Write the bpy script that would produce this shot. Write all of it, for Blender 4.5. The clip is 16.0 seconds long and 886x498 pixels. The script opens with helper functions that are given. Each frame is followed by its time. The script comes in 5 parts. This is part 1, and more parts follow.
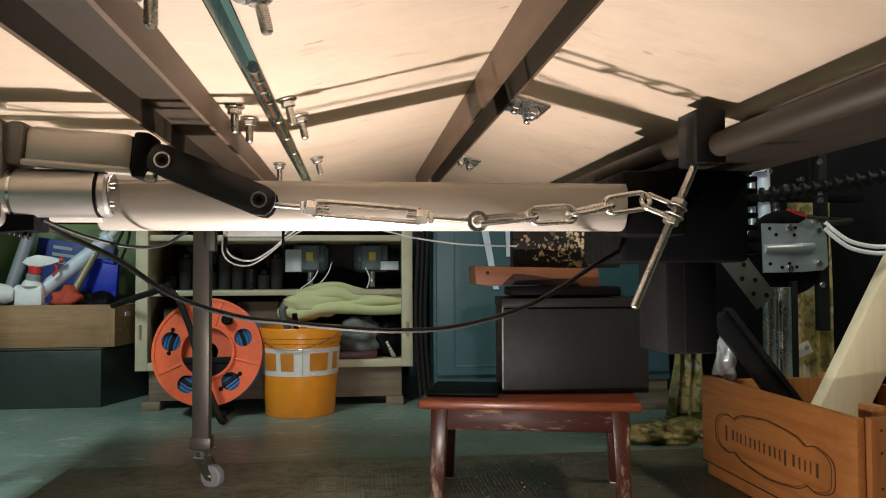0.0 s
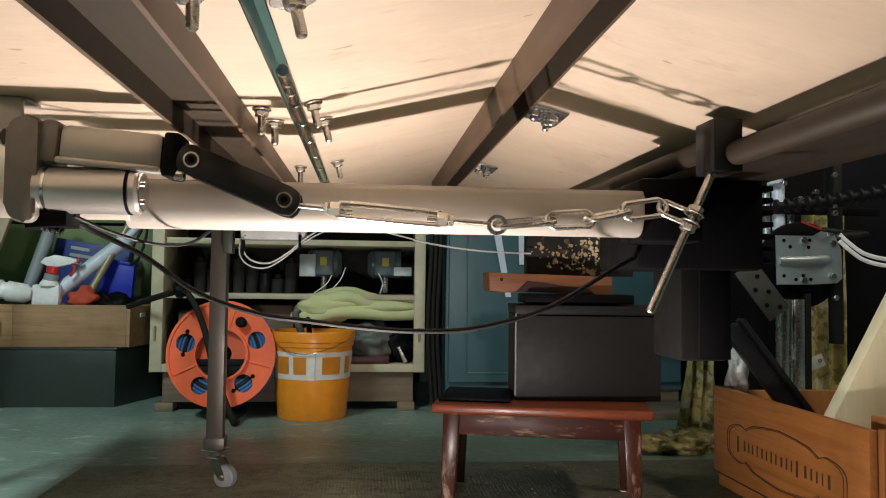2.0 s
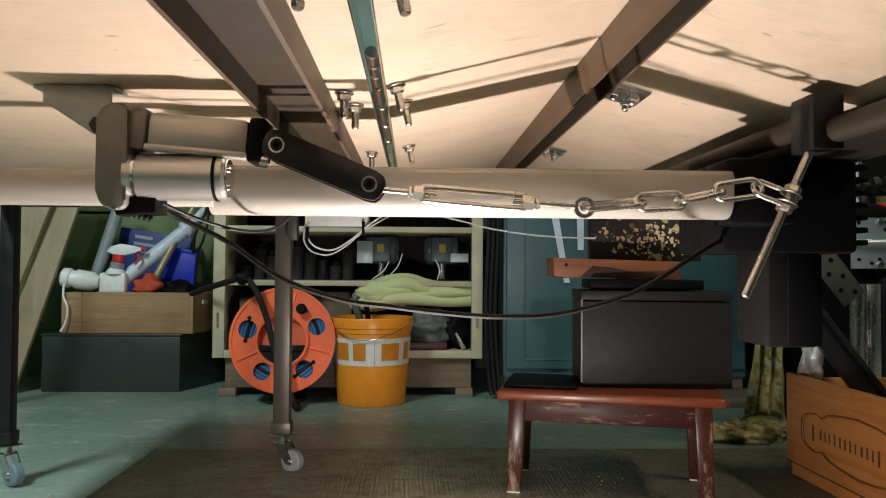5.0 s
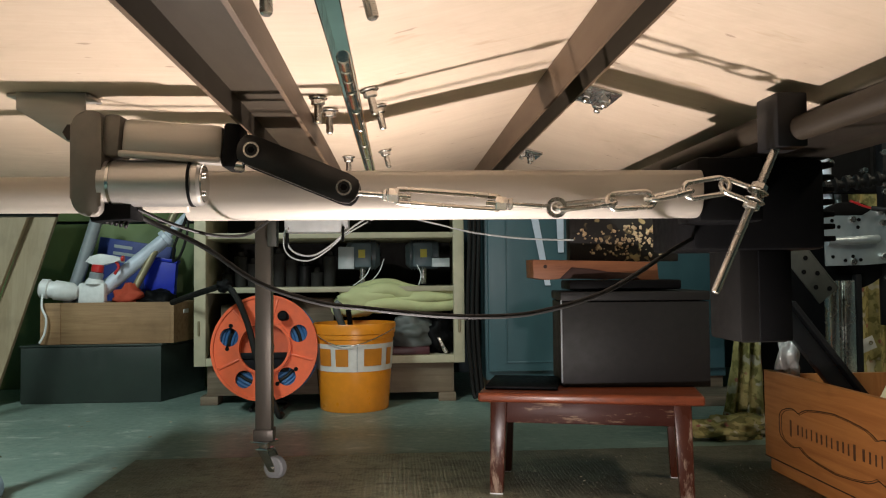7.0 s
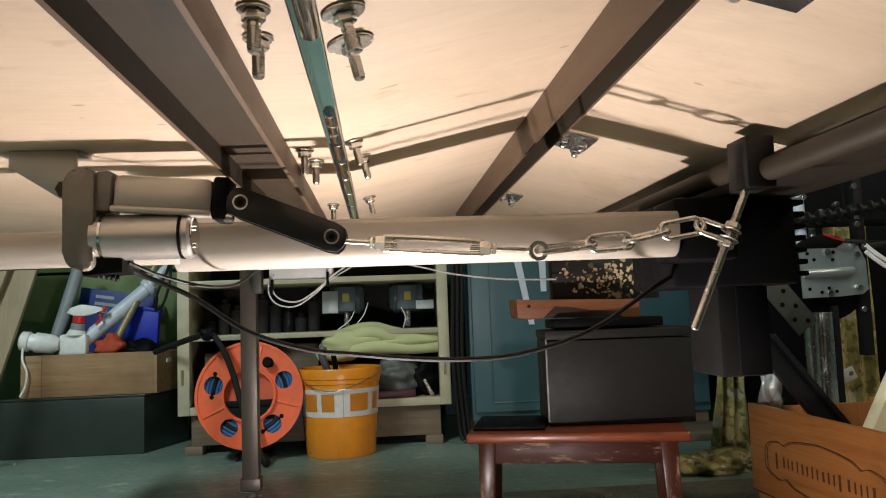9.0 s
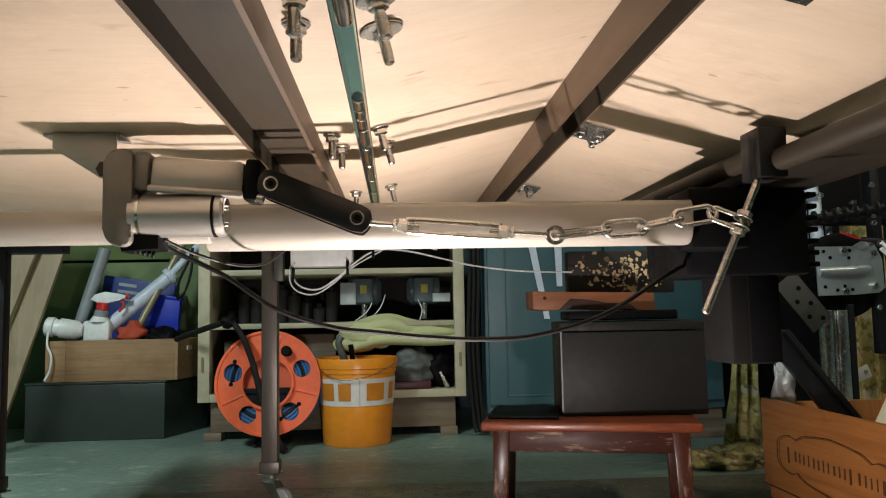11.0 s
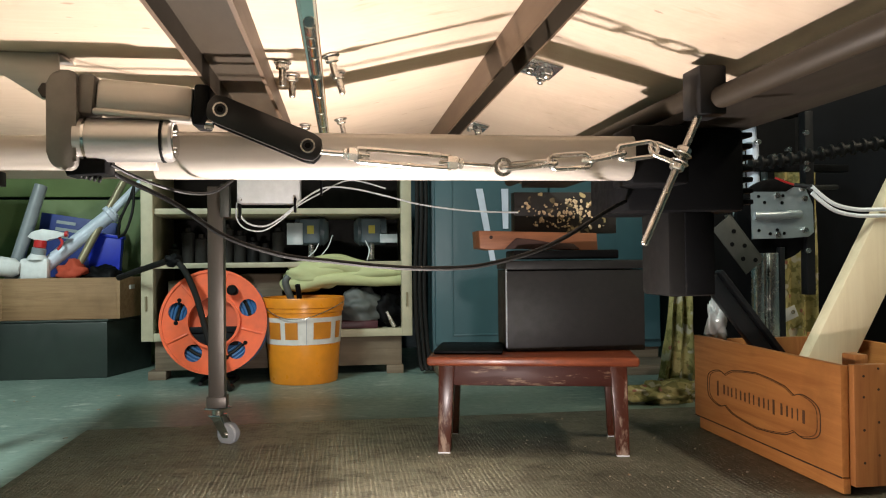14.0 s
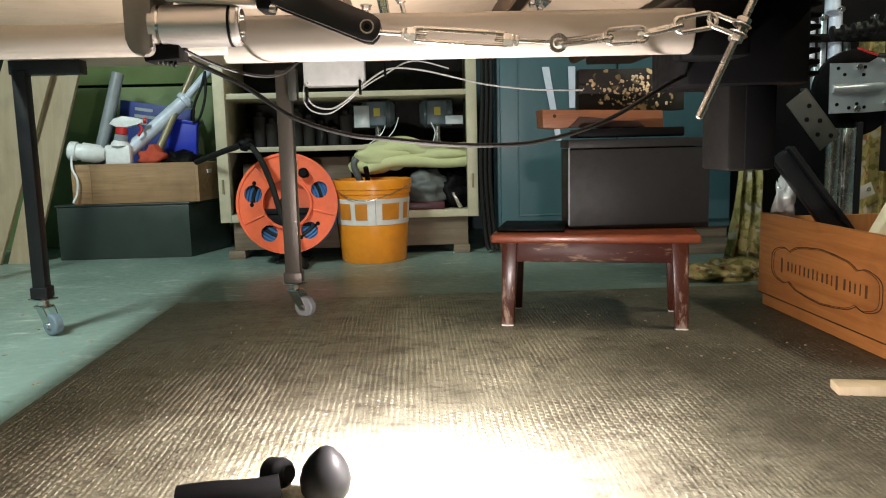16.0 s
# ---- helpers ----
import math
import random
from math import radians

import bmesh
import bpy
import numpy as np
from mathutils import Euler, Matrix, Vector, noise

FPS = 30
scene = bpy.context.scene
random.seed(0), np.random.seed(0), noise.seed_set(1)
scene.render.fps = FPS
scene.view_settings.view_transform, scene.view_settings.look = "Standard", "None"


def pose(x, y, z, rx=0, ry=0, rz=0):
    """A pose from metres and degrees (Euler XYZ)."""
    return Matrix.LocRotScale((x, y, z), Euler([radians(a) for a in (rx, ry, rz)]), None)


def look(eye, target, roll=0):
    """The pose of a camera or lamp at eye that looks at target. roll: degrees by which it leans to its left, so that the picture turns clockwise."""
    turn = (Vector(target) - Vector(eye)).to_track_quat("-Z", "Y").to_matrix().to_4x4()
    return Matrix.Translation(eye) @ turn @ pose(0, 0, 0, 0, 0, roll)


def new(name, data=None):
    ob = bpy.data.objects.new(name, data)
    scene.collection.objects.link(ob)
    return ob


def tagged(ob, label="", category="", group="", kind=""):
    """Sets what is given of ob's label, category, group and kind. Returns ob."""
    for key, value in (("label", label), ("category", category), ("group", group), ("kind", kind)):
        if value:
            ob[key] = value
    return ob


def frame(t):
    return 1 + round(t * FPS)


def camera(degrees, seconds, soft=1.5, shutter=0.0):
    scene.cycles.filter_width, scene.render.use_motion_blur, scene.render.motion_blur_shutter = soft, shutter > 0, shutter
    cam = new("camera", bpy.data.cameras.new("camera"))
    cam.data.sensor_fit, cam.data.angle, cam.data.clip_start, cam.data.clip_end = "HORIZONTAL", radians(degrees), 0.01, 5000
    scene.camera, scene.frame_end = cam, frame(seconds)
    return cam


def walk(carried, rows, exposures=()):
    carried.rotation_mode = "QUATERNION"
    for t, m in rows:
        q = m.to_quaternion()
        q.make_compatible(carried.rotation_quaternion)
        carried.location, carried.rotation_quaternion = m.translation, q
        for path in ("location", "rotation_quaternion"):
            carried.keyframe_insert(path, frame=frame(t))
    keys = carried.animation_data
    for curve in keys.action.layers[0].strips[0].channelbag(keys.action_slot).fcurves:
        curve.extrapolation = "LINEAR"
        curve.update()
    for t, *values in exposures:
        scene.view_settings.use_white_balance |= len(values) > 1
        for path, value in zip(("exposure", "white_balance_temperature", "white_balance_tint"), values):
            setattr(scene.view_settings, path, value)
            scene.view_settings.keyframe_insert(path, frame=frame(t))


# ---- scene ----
cam = camera(60.2, 16.0, soft=1.1)
EXPOSURES = [(0, -0.15), (5, -0.17), (11.5, -0.17), (12.5, 0.12), (16, 0.36)]
PATH = [
    (0, (0.061, 0.138, 0.45), (0.291, 2.123, 0.519), -0.3),
    (0.5, (0.055, 0.133, 0.445), (0.27, 2.12, 0.535), -1.1),
    (1, (0.057, 0.123, 0.444), (0.325, 2.102, 0.558), -1.0),
    (1.5, (0.054, 0.124, 0.443), (0.269, 2.11, 0.538), -0.2),
    (2, (0.052, 0.126, 0.444), (0.253, 2.114, 0.535), 0.7),
    (2.5, (0.042, 0.131, 0.444), (0.196, 2.123, 0.532), 0.5),
    (3, (0.023, 0.141, 0.445), (0.102, 2.138, 0.519), 1.1),
    (3.5, (0.02, 0.143, 0.448), (0.086, 2.14, 0.535), 0.5),
    (4, (0.018, 0.148, 0.447), (0.091, 2.144, 0.543), 0.4),
    (4.5, (0.018, 0.144, 0.447), (0.086, 2.14, 0.545), 0.6),
    (5, (0.02, 0.141, 0.442), (0.097, 2.139, 0.497), 0.4),
    (7.5, (0.027, 0.128, 0.438), (0.174, 2.121, 0.521), -1.3),
    (8, (0.026, 0.123, 0.44), (0.196, 2.109, 0.604), -2.2),
    (8.5, (0.024, 0.12, 0.443), (0.197, 2.104, 0.618), -2.2),
    (11, (0.016, 0.088, 0.425), (0.143, 2.077, 0.594), -1.1),
    (11.5, (0.013, 0.087, 0.425), (0.129, 2.078, 0.572), -1.0),
    (12, (0.011, 0.082, 0.42), (0.118, 2.079, 0.429), -0.4),
    (12.5, (0.018, 0.071, 0.424), (0.246, 2.058, 0.407), 0.9),
    (13, (0.024, 0.074, 0.414), (0.318, 2.052, 0.439), -0.1),
    (13.5, (0.017, 0.076, 0.412), (0.295, 2.056, 0.427), -0.2),
    (14, (0.012, 0.074, 0.409), (0.276, 2.057, 0.434), -0.6),
    (14.5, (0.007, 0.072, 0.408), (0.256, 2.056, 0.415), -0.5),
    (15, (0.009, 0.062, 0.404), (0.187, 2.053, 0.326), -0.5),
    (15.5, (0.027, 0.036, 0.396), (0.118, 2.023, 0.188), -1.0),
    (16, (0.02, 0.034, 0.403), (0.098, 2.014, 0.127), -1.4),
]
walk(cam, [(t, look(eye, target, roll)) for t, eye, target, roll in PATH], exposures=EXPOSURES)

# ---- light ----
world = bpy.data.worlds.new("world")
scene.world = world
world.use_nodes = True
world.node_tree.nodes["Background"].inputs["Color"].default_value = (0.6, 0.75, 0.8, 1)
world.node_tree.nodes["Background"].inputs["Strength"].default_value = 0.05

WORK_LIGHT = (0.018, 0.845, 0.122)
lamp = bpy.data.lights.new("work_light_glow", "POINT")
lamp.energy, lamp.color, lamp.shadow_soft_size = 19.0, (1.0, 0.89, 0.87), 0.012
new("work_light_glow", lamp).location = WORK_LIGHT
# spot added at the same lamp to brighten the middle of the table's underside
beam = bpy.data.lights.new("work_light_boost", "SPOT")
beam.energy, beam.color, beam.shadow_soft_size = 5.0, (1.0, 0.89, 0.87), 0.012
beam.spot_size, beam.spot_blend = radians(128), 1.0
new("work_light_boost", beam).matrix_world = look(WORK_LIGHT, (0.09, 0.92, 0.6))

# both out of view: first explains the table's shadow, second added to brighten the right
CEILING_LAMPS = ((-1.4, 0.15, 108.0, (0.86, 1.0, 0.97)), (2.2, 0.9, 31.0, (1.0, 0.86, 0.66)))
for x, y, watts, tint in CEILING_LAMPS:
    lamp = bpy.data.lights.new("ceiling_glow", "AREA")
    lamp.shape, lamp.size, lamp.size_y, lamp.energy, lamp.color = "RECTANGLE", 0.2, 1.25, watts, tint
    new("ceiling_glow", lamp).matrix_world = pose(x, y, 2.34)


# ---- materials ----
def nodes_of(name):
    m = bpy.data.materials.new(name)
    m.use_nodes = True
    nt = m.node_tree
    return m, nt, nt.nodes["Principled BSDF"]


def link(nt, a, b):
    nt.links.new(a, b)


def ramp(nt, fac, stops):
    r = nt.nodes.new("ShaderNodeValToRGB")
    while len(r.color_ramp.elements) < len(stops):
        r.color_ramp.elements.new(0.5)
    for e, (p, c) in zip(r.color_ramp.elements, stops):
        e.position, e.color = p, (*c, 1)
    link(nt, fac, r.inputs["Fac"])
    return r.outputs["Color"]


def noise_at(nt, scale, detail=4, stretch=(1, 1, 1), rough=0.55, distortion=0.0):
    tc, mp, n = (nt.nodes.new("ShaderNode" + k) for k in ("TexCoord", "Mapping", "TexNoise"))
    mp.inputs["Scale"].default_value = stretch
    n.inputs["Scale"].default_value, n.inputs["Detail"].default_value = scale, detail
    n.inputs["Roughness"].default_value, n.inputs["Distortion"].default_value = rough, distortion
    link(nt, tc.outputs["Object"], mp.inputs["Vector"])
    link(nt, mp.outputs["Vector"], n.inputs["Vector"])
    return n.outputs["Fac"]


def mix(nt, fac, a, b, mode="MIX"):
    m = nt.nodes.new("ShaderNodeMix")
    m.data_type, m.blend_type = "RGBA", mode
    for v, sock in ((fac, m.inputs[0]), (a, m.inputs[6]), (b, m.inputs[7])):
        if isinstance(v, (int, float)):
            sock.default_value = v
        elif isinstance(v, tuple):
            sock.default_value = (*v, 1)
        else:
            link(nt, v, sock)
    return m.outputs[2]


def bump(nt, bsdf, height, strength=0.3, distance=0.002):
    b = nt.nodes.new("ShaderNodeBump")
    b.inputs["Strength"].default_value, b.inputs["Distance"].default_value = strength, distance
    link(nt, height, b.inputs["Height"])
    link(nt, b.outputs["Normal"], bsdf.inputs["Normal"])


def shade(c, k):
    return tuple(min(1, v * k) for v in c)


def surface(name, color, rough=0.5, metal=0.0, wear=None, scale=30, stretch=(1, 1, 1), relief=0.15, spread=0.3, amount=0.5):
    """A surface with large soft stains, fine grain and, where a wear colour is given, worn spots."""
    m, nt, b = nodes_of(name)
    big, fine = noise_at(nt, scale * 0.15, 3, stretch), noise_at(nt, scale, 6, stretch)
    col = ramp(nt, big, [(0.3, shade(color, 1 - spread)), (0.7, shade(color, 1 + spread * 0.6))])
    col = mix(nt, ramp(nt, fine, [(0.35, (0, 0, 0)), (0.75, (0.35, 0.35, 0.35))]), col, shade(color, 0.55))
    if wear:
        spots = noise_at(nt, scale * 0.6, 8, stretch, 0.7)
        col = mix(nt, ramp(nt, spots, [(amount + 0.08, (0, 0, 0)), (amount + 0.16, (1, 1, 1))]), col, wear)
    link(nt, col, b.inputs["Base Color"])
    b.inputs["Metallic"].default_value = metal
    r = ramp(nt, fine, [(0.2, (max(0.03, rough - 0.12),) * 3), (0.8, (min(1, rough + 0.12),) * 3)])
    link(nt, r, b.inputs["Roughness"])
    bump(nt, b, fine, relief, 0.001)
    return m


def timber(name, light, dark, axis=0, rough=0.55, density=16, relief=0.2, grime=0.3):
    """Sawn wood with grain that runs along one axis."""
    m, nt, b = nodes_of(name)
    st = [density * 5] * 3
    st[axis] = density * 0.28
    grain = noise_at(nt, 1.0, 6, tuple(st), 0.65, 0.6)
    broad = [density * 0.9] * 3
    broad[axis] = density * 0.1
    rings = noise_at(nt, 1.0, 2, tuple(broad), 0.5, 1.2)
    col = ramp(nt, grain, [(0.3, dark), (0.62, light)])
    col = mix(nt, ramp(nt, rings, [(0.4, (0, 0, 0)), (0.62, (0.6, 0.6, 0.6))]), col, mix(nt, 0.5, light, dark))
    col = mix(nt, ramp(nt, noise_at(nt, 9, 5), [(0.52, (0, 0, 0)), (0.75, (grime,) * 3)]), col, shade(dark, 0.45))
    link(nt, col, b.inputs["Base Color"])
    link(nt, ramp(nt, grain, [(0.2, (rough + 0.12,) * 3), (0.8, (max(0.05, rough - 0.1),) * 3)]), b.inputs["Roughness"])
    bump(nt, b, grain, relief, 0.001)
    return m


def plywood_material():
    m, nt, b = nodes_of("plywood")
    grain = noise_at(nt, 1.0, 6, (14, 120, 30), 0.6, 0.8)
    cloud = noise_at(nt, 7, 4, (1, 1.6, 1))
    col = ramp(nt, grain, [(0.25, (0.455, 0.36, 0.262)), (0.7, (0.5, 0.402, 0.3))])
    col = mix(nt, ramp(nt, cloud, [(0.42, (0, 0, 0)), (0.72, (0.55, 0.55, 0.55))]), col, (0.4, 0.31, 0.22))
    smudge = noise_at(nt, 3.2, 6, (1, 1, 1), 0.68, 0.8)
    col = mix(nt, ramp(nt, smudge, [(0.5, (0, 0, 0)), (0.68, (0.55, 0.55, 0.55))]), col, (0.3, 0.225, 0.155))
    marks = noise_at(nt, 1.0, 3, (16, 42, 20), 0.5, 0.3)
    col = mix(nt, ramp(nt, marks, [(0.66, (0, 0, 0)), (0.76, (0.5, 0.5, 0.5))]), col, (0.3, 0.2, 0.11))
    specks = noise_at(nt, 1.0, 2, (40, 90, 40), 0.4)
    col = mix(nt, ramp(nt, specks, [(0.73, (0, 0, 0)), (0.77, (0.55, 0.55, 0.55))]), col, (0.14, 0.08, 0.05))
    link(nt, col, b.inputs["Base Color"])
    b.inputs["Roughness"].default_value = 0.62
    bump(nt, b, grain, 0.12, 0.001)
    return m


def shifted(nt, value, by):
    a = nt.nodes.new("ShaderNodeMath")
    a.operation = "ADD"
    link(nt, value, a.inputs[0])
    a.inputs[1].default_value = by
    return a.outputs[0]


def floor_material():
    m, nt, b = nodes_of("green_floor_paint")
    big, fine = noise_at(nt, 2.2, 5), noise_at(nt, 45, 6)
    col = ramp(nt, big, [(0.3, (0.13, 0.195, 0.168)), (0.7, (0.21, 0.285, 0.248))])
    scuff = noise_at(nt, 1.0, 7, (9, 22, 5), 0.68, 0.5)
    col = mix(nt, ramp(nt, scuff, [(0.56, (0, 0, 0)), (0.68, (0.85, 0.85, 0.85))]), col, (0.42, 0.47, 0.42))
    col = mix(nt, ramp(nt, noise_at(nt, 16, 6, (1, 1, 1), 0.7), [(0.6, (0, 0, 0)), (0.68, (0.6, 0.6, 0.6))]), col, (0.06, 0.08, 0.065))
    link(nt, col, b.inputs["Base Color"])
    link(nt, ramp(nt, fine, [(0.2, (0.24, 0.24, 0.24)), (0.8, (0.5, 0.5, 0.5))]), b.inputs["Roughness"])
    bump(nt, b, fine, 0.25, 0.001)
    return m


def mat_material():
    """A ribbed runner, trodden and dusty: crossed ribs a few millimetres apart."""
    m, nt, b = nodes_of("ribbed_mat")
    tc = nt.nodes.new("ShaderNodeTexCoord")
    waves = []
    for axis, scale in (("X", 42.0), ("Y", 22.0)):
        w = nt.nodes.new("ShaderNodeTexWave")
        w.bands_direction = axis
        w.inputs["Scale"].default_value, w.inputs["Distortion"].default_value = scale, 3.2
        w.inputs["Detail"].default_value, w.inputs["Detail Scale"].default_value = 4, 2.2
        link(nt, tc.outputs["Object"], w.inputs["Vector"])
        waves.append(w.outputs["Fac"])
    ribs = mix(nt, 0.55, waves[0], waves[1], "MULTIPLY")
    worn = ramp(nt, noise_at(nt, 7, 6, (1, 1, 1), 0.7, 0.5), [(0.4, (0.15, 0.15, 0.15)), (0.62, (1, 1, 1))])
    ribs = mix(nt, worn, ribs, (0.45, 0.45, 0.45))
    crumbs = noise_at(nt, 90, 6, (1, 1, 1), 0.7)
    height = mix(nt, 0.5, mix(nt, 0.5, ribs, crumbs), noise_at(nt, 34, 7, (1, 1.4, 1), 0.75, 0.6))
    big = noise_at(nt, 3.5, 5)
    col = ramp(nt, big, [(0.3, (0.36, 0.35, 0.255)), (0.7, (0.6, 0.58, 0.45))])
    grime = noise_at(nt, 11, 7, (1, 1.5, 1), 0.72, 0.6)
    col = mix(nt, ramp(nt, grime, [(0.46, (0, 0, 0)), (0.66, (0.6, 0.6, 0.6))]), col, (0.12, 0.108, 0.078))
    col = mix(nt, ramp(nt, ribs, [(0.0, (0.3, 0.3, 0.3)), (0.5, (0, 0, 0))]), col, (0.07, 0.064, 0.046))
    col = mix(nt, ramp(nt, noise_at(nt, 60, 7, (1, 1, 1), 0.75), [(0.62, (0, 0, 0)), (0.7, (0.7, 0.7, 0.7))]), col, (0.38, 0.34, 0.27))
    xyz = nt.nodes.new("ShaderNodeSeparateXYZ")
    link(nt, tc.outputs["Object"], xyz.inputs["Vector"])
    # palest along the middle, darkening to the right with a ragged edge
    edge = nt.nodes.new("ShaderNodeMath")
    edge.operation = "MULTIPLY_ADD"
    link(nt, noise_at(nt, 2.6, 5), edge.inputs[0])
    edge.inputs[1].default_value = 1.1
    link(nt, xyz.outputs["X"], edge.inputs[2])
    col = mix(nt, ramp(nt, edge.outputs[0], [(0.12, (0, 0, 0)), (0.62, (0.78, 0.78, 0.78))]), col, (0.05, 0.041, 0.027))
    # the same towards the left, in a browner tone
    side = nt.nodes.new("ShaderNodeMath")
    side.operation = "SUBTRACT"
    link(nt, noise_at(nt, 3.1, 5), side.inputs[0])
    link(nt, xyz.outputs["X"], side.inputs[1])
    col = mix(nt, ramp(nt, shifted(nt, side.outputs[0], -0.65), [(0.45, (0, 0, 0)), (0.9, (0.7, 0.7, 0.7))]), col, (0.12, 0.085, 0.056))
    crumble = noise_at(nt, 30, 8, (1, 1.4, 1), 0.78, 0.7)
    col = mix(nt, ramp(nt, crumble, [(0.5, (0, 0, 0)), (0.62, (0.55, 0.55, 0.55))]), col, (0.045, 0.036, 0.024))
    col = mix(nt, ramp(nt, crumble, [(0.3, (0.3, 0.3, 0.3)), (0.42, (0, 0, 0))]), col, (0.33, 0.29, 0.21))
    link(nt, col, b.inputs["Base Color"])
    link(nt, ramp(nt, crumbs, [(0.3, (0.42, 0.42, 0.42)), (0.7, (0.7, 0.7, 0.7))]), b.inputs["Roughness"])
    bump(nt, b, height, 0.5, 0.005)
    return m


def floral_material():
    m, nt, b = nodes_of("floral_cloth")
    tc, v = nt.nodes.new("ShaderNodeTexCoord"), nt.nodes.new("ShaderNodeTexVoronoi")
    v.inputs["Scale"].default_value = 26
    link(nt, tc.outputs["Object"], v.inputs["Vector"])
    col = ramp(nt, noise_at(nt, 24, 4), [(0.35, (0.3, 0.245, 0.08)), (0.7, (0.48, 0.4, 0.17))])
    col = mix(nt, ramp(nt, noise_at(nt, 34, 3), [(0.5, (0, 0, 0)), (0.56, (1, 1, 1))]), col, (0.19, 0.165, 0.05))
    col = mix(nt, ramp(nt, noise_at(nt, 18, 2), [(0.58, (0, 0, 0)), (0.62, (1, 1, 1))]), col, (0.5, 0.44, 0.32))
    col = mix(nt, ramp(nt, v.outputs["Distance"], [(0.12, (1, 1, 1)), (0.2, (0, 0, 0))]), col, (0.3, 0.11, 0.07))
    link(nt, col, b.inputs["Base Color"])
    b.inputs["Roughness"].default_value = 0.85
    bump(nt, b, noise_at(nt, 220, 2), 0.2, 0.001)
    return m


def chipped_material():
    """A black board with pale chips and flakes stuck on it."""
    m, nt, b = nodes_of("chipped_board")
    chips = noise_at(nt, 48, 2, (1, 1, 1), 0.4)
    zone = noise_at(nt, 7, 1)
    fac = mix(nt, 1.0, ramp(nt, chips, [(0.58, (0, 0, 0)), (0.63, (1, 1, 1))]), ramp(nt, zone, [(0.42, (0, 0, 0)), (0.55, (1, 1, 1))]), "MULTIPLY")
    col = mix(nt, fac, (0.018, 0.014, 0.012), (0.5, 0.36, 0.17))
    link(nt, col, b.inputs["Base Color"])
    b.inputs["Roughness"].default_value = 0.5
    bump(nt, b, chips, 0.4, 0.003)
    return m


def glow_material(name, color, strength):
    m, nt, b = nodes_of(name)
    b.inputs["Emission Color"].default_value = (*color, 1)
    b.inputs["Emission Strength"].default_value = strength
    return m


PLY = plywood_material()
FLOOR, MAT, FLORAL, CHIPPED = floor_material(), mat_material(), floral_material(), chipped_material()
PLY_EDGE = timber("plywood_edge", (0.5, 0.36, 0.2), (0.24, 0.15, 0.08), 1, density=30)
RAW_STEEL = surface("mill_scale_steel", (0.042, 0.03, 0.021), 0.5, 0.3, (0.17, 0.085, 0.042), 26, (1, 0.2, 1), 0.12, 0.4, 0.51)
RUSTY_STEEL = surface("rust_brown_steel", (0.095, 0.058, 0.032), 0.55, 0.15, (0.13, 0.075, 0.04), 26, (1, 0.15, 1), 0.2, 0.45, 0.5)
# inner faces: dark scale, with the channel's inner shade also in the colour
SHADED_SCALE = surface("shaded_mill_scale", (0.04, 0.03, 0.019), 0.5, 0.1, (0.02, 0.018, 0.016), 22, (1, 0.25, 1), 0.1, 0.3, 0.55)
SHAFT_STEEL = surface("brown_shaft_steel", (0.032, 0.023, 0.014), 0.55, 0.1, (0.06, 0.038, 0.02), 26, (1, 0.2, 1), 0.1, 0.35, 0.58)
RAIL_STEEL = surface("dark_rail_steel", (0.014, 0.01, 0.0065), 0.6, 0.05, (0.022, 0.015, 0.009), 26, (1, 0.2, 1), 0.1, 0.35, 0.62)
LEG_STEEL = surface("leg_steel", (0.115, 0.1, 0.085), 0.42, 0.5, (0.1, 0.06, 0.04), 34, (1, 1, 0.2), 0.1, 0.35, 0.58)
DARK_STEEL = surface("dark_painted_steel", (0.012, 0.012, 0.013), 0.4, 0.15, (0.05, 0.045, 0.04), 30, (1, 1, 1), 0.1, 0.3, 0.62)
ANODISED = surface("anodised_tube", (0.5, 0.45, 0.39), 0.42, 0.25, None, 60, (0.08, 1, 1), 0.04, 0.06)
MOTOR_ALU = surface("motor_aluminium", (0.55, 0.53, 0.5), 0.34, 0.75, None, 90, (0.06, 1, 1), 0.05, 0.08)
GUIDE_ALU = surface("guide_aluminium", (0.5, 0.46, 0.41), 0.4, 0.6, None, 80, (0.08, 1, 1), 0.05, 0.1)
ZINC = surface("zinc_plated_steel", (0.66, 0.64, 0.6), 0.24, 0.95, None, 60, (1, 1, 1), 0.05, 0.15)
CHROME = surface("chrome", (0.8, 0.79, 0.76), 0.12, 1.0, None, 80, (1, 1, 1), 0.02, 0.05)
GALVANISED = surface("galvanised_plate", (0.5, 0.56, 0.58), 0.36, 0.7, (0.36, 0.42, 0.45), 40, (1, 1, 1), 0.05, 0.15, 0.52)
DULL_STEEL = surface("dull_grey_steel", (0.085, 0.085, 0.075), 0.5, 0.5, (0.2, 0.2, 0.17), 40, (1, 1, 1), 0.1, 0.3, 0.6)
GEAR_GREY = surface("grey_cast_housing", (0.2, 0.18, 0.155), 0.5, 0.35, None, 70, (1, 1, 1), 0.12, 0.15)
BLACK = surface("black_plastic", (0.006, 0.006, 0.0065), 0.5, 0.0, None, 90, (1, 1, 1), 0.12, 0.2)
BLACK_SATIN = surface("black_coated_bar", (0.016, 0.015, 0.015), 0.36, 0.2, (0.05, 0.045, 0.04), 50, (1, 1, 1), 0.06, 0.2, 0.62)
CHARCOAL = surface("charcoal_laminate", (0.017, 0.0168, 0.0165), 0.55, 0.0, (0.055, 0.054, 0.052), 60, (1, 1, 1), 0.08, 0.15, 0.64)
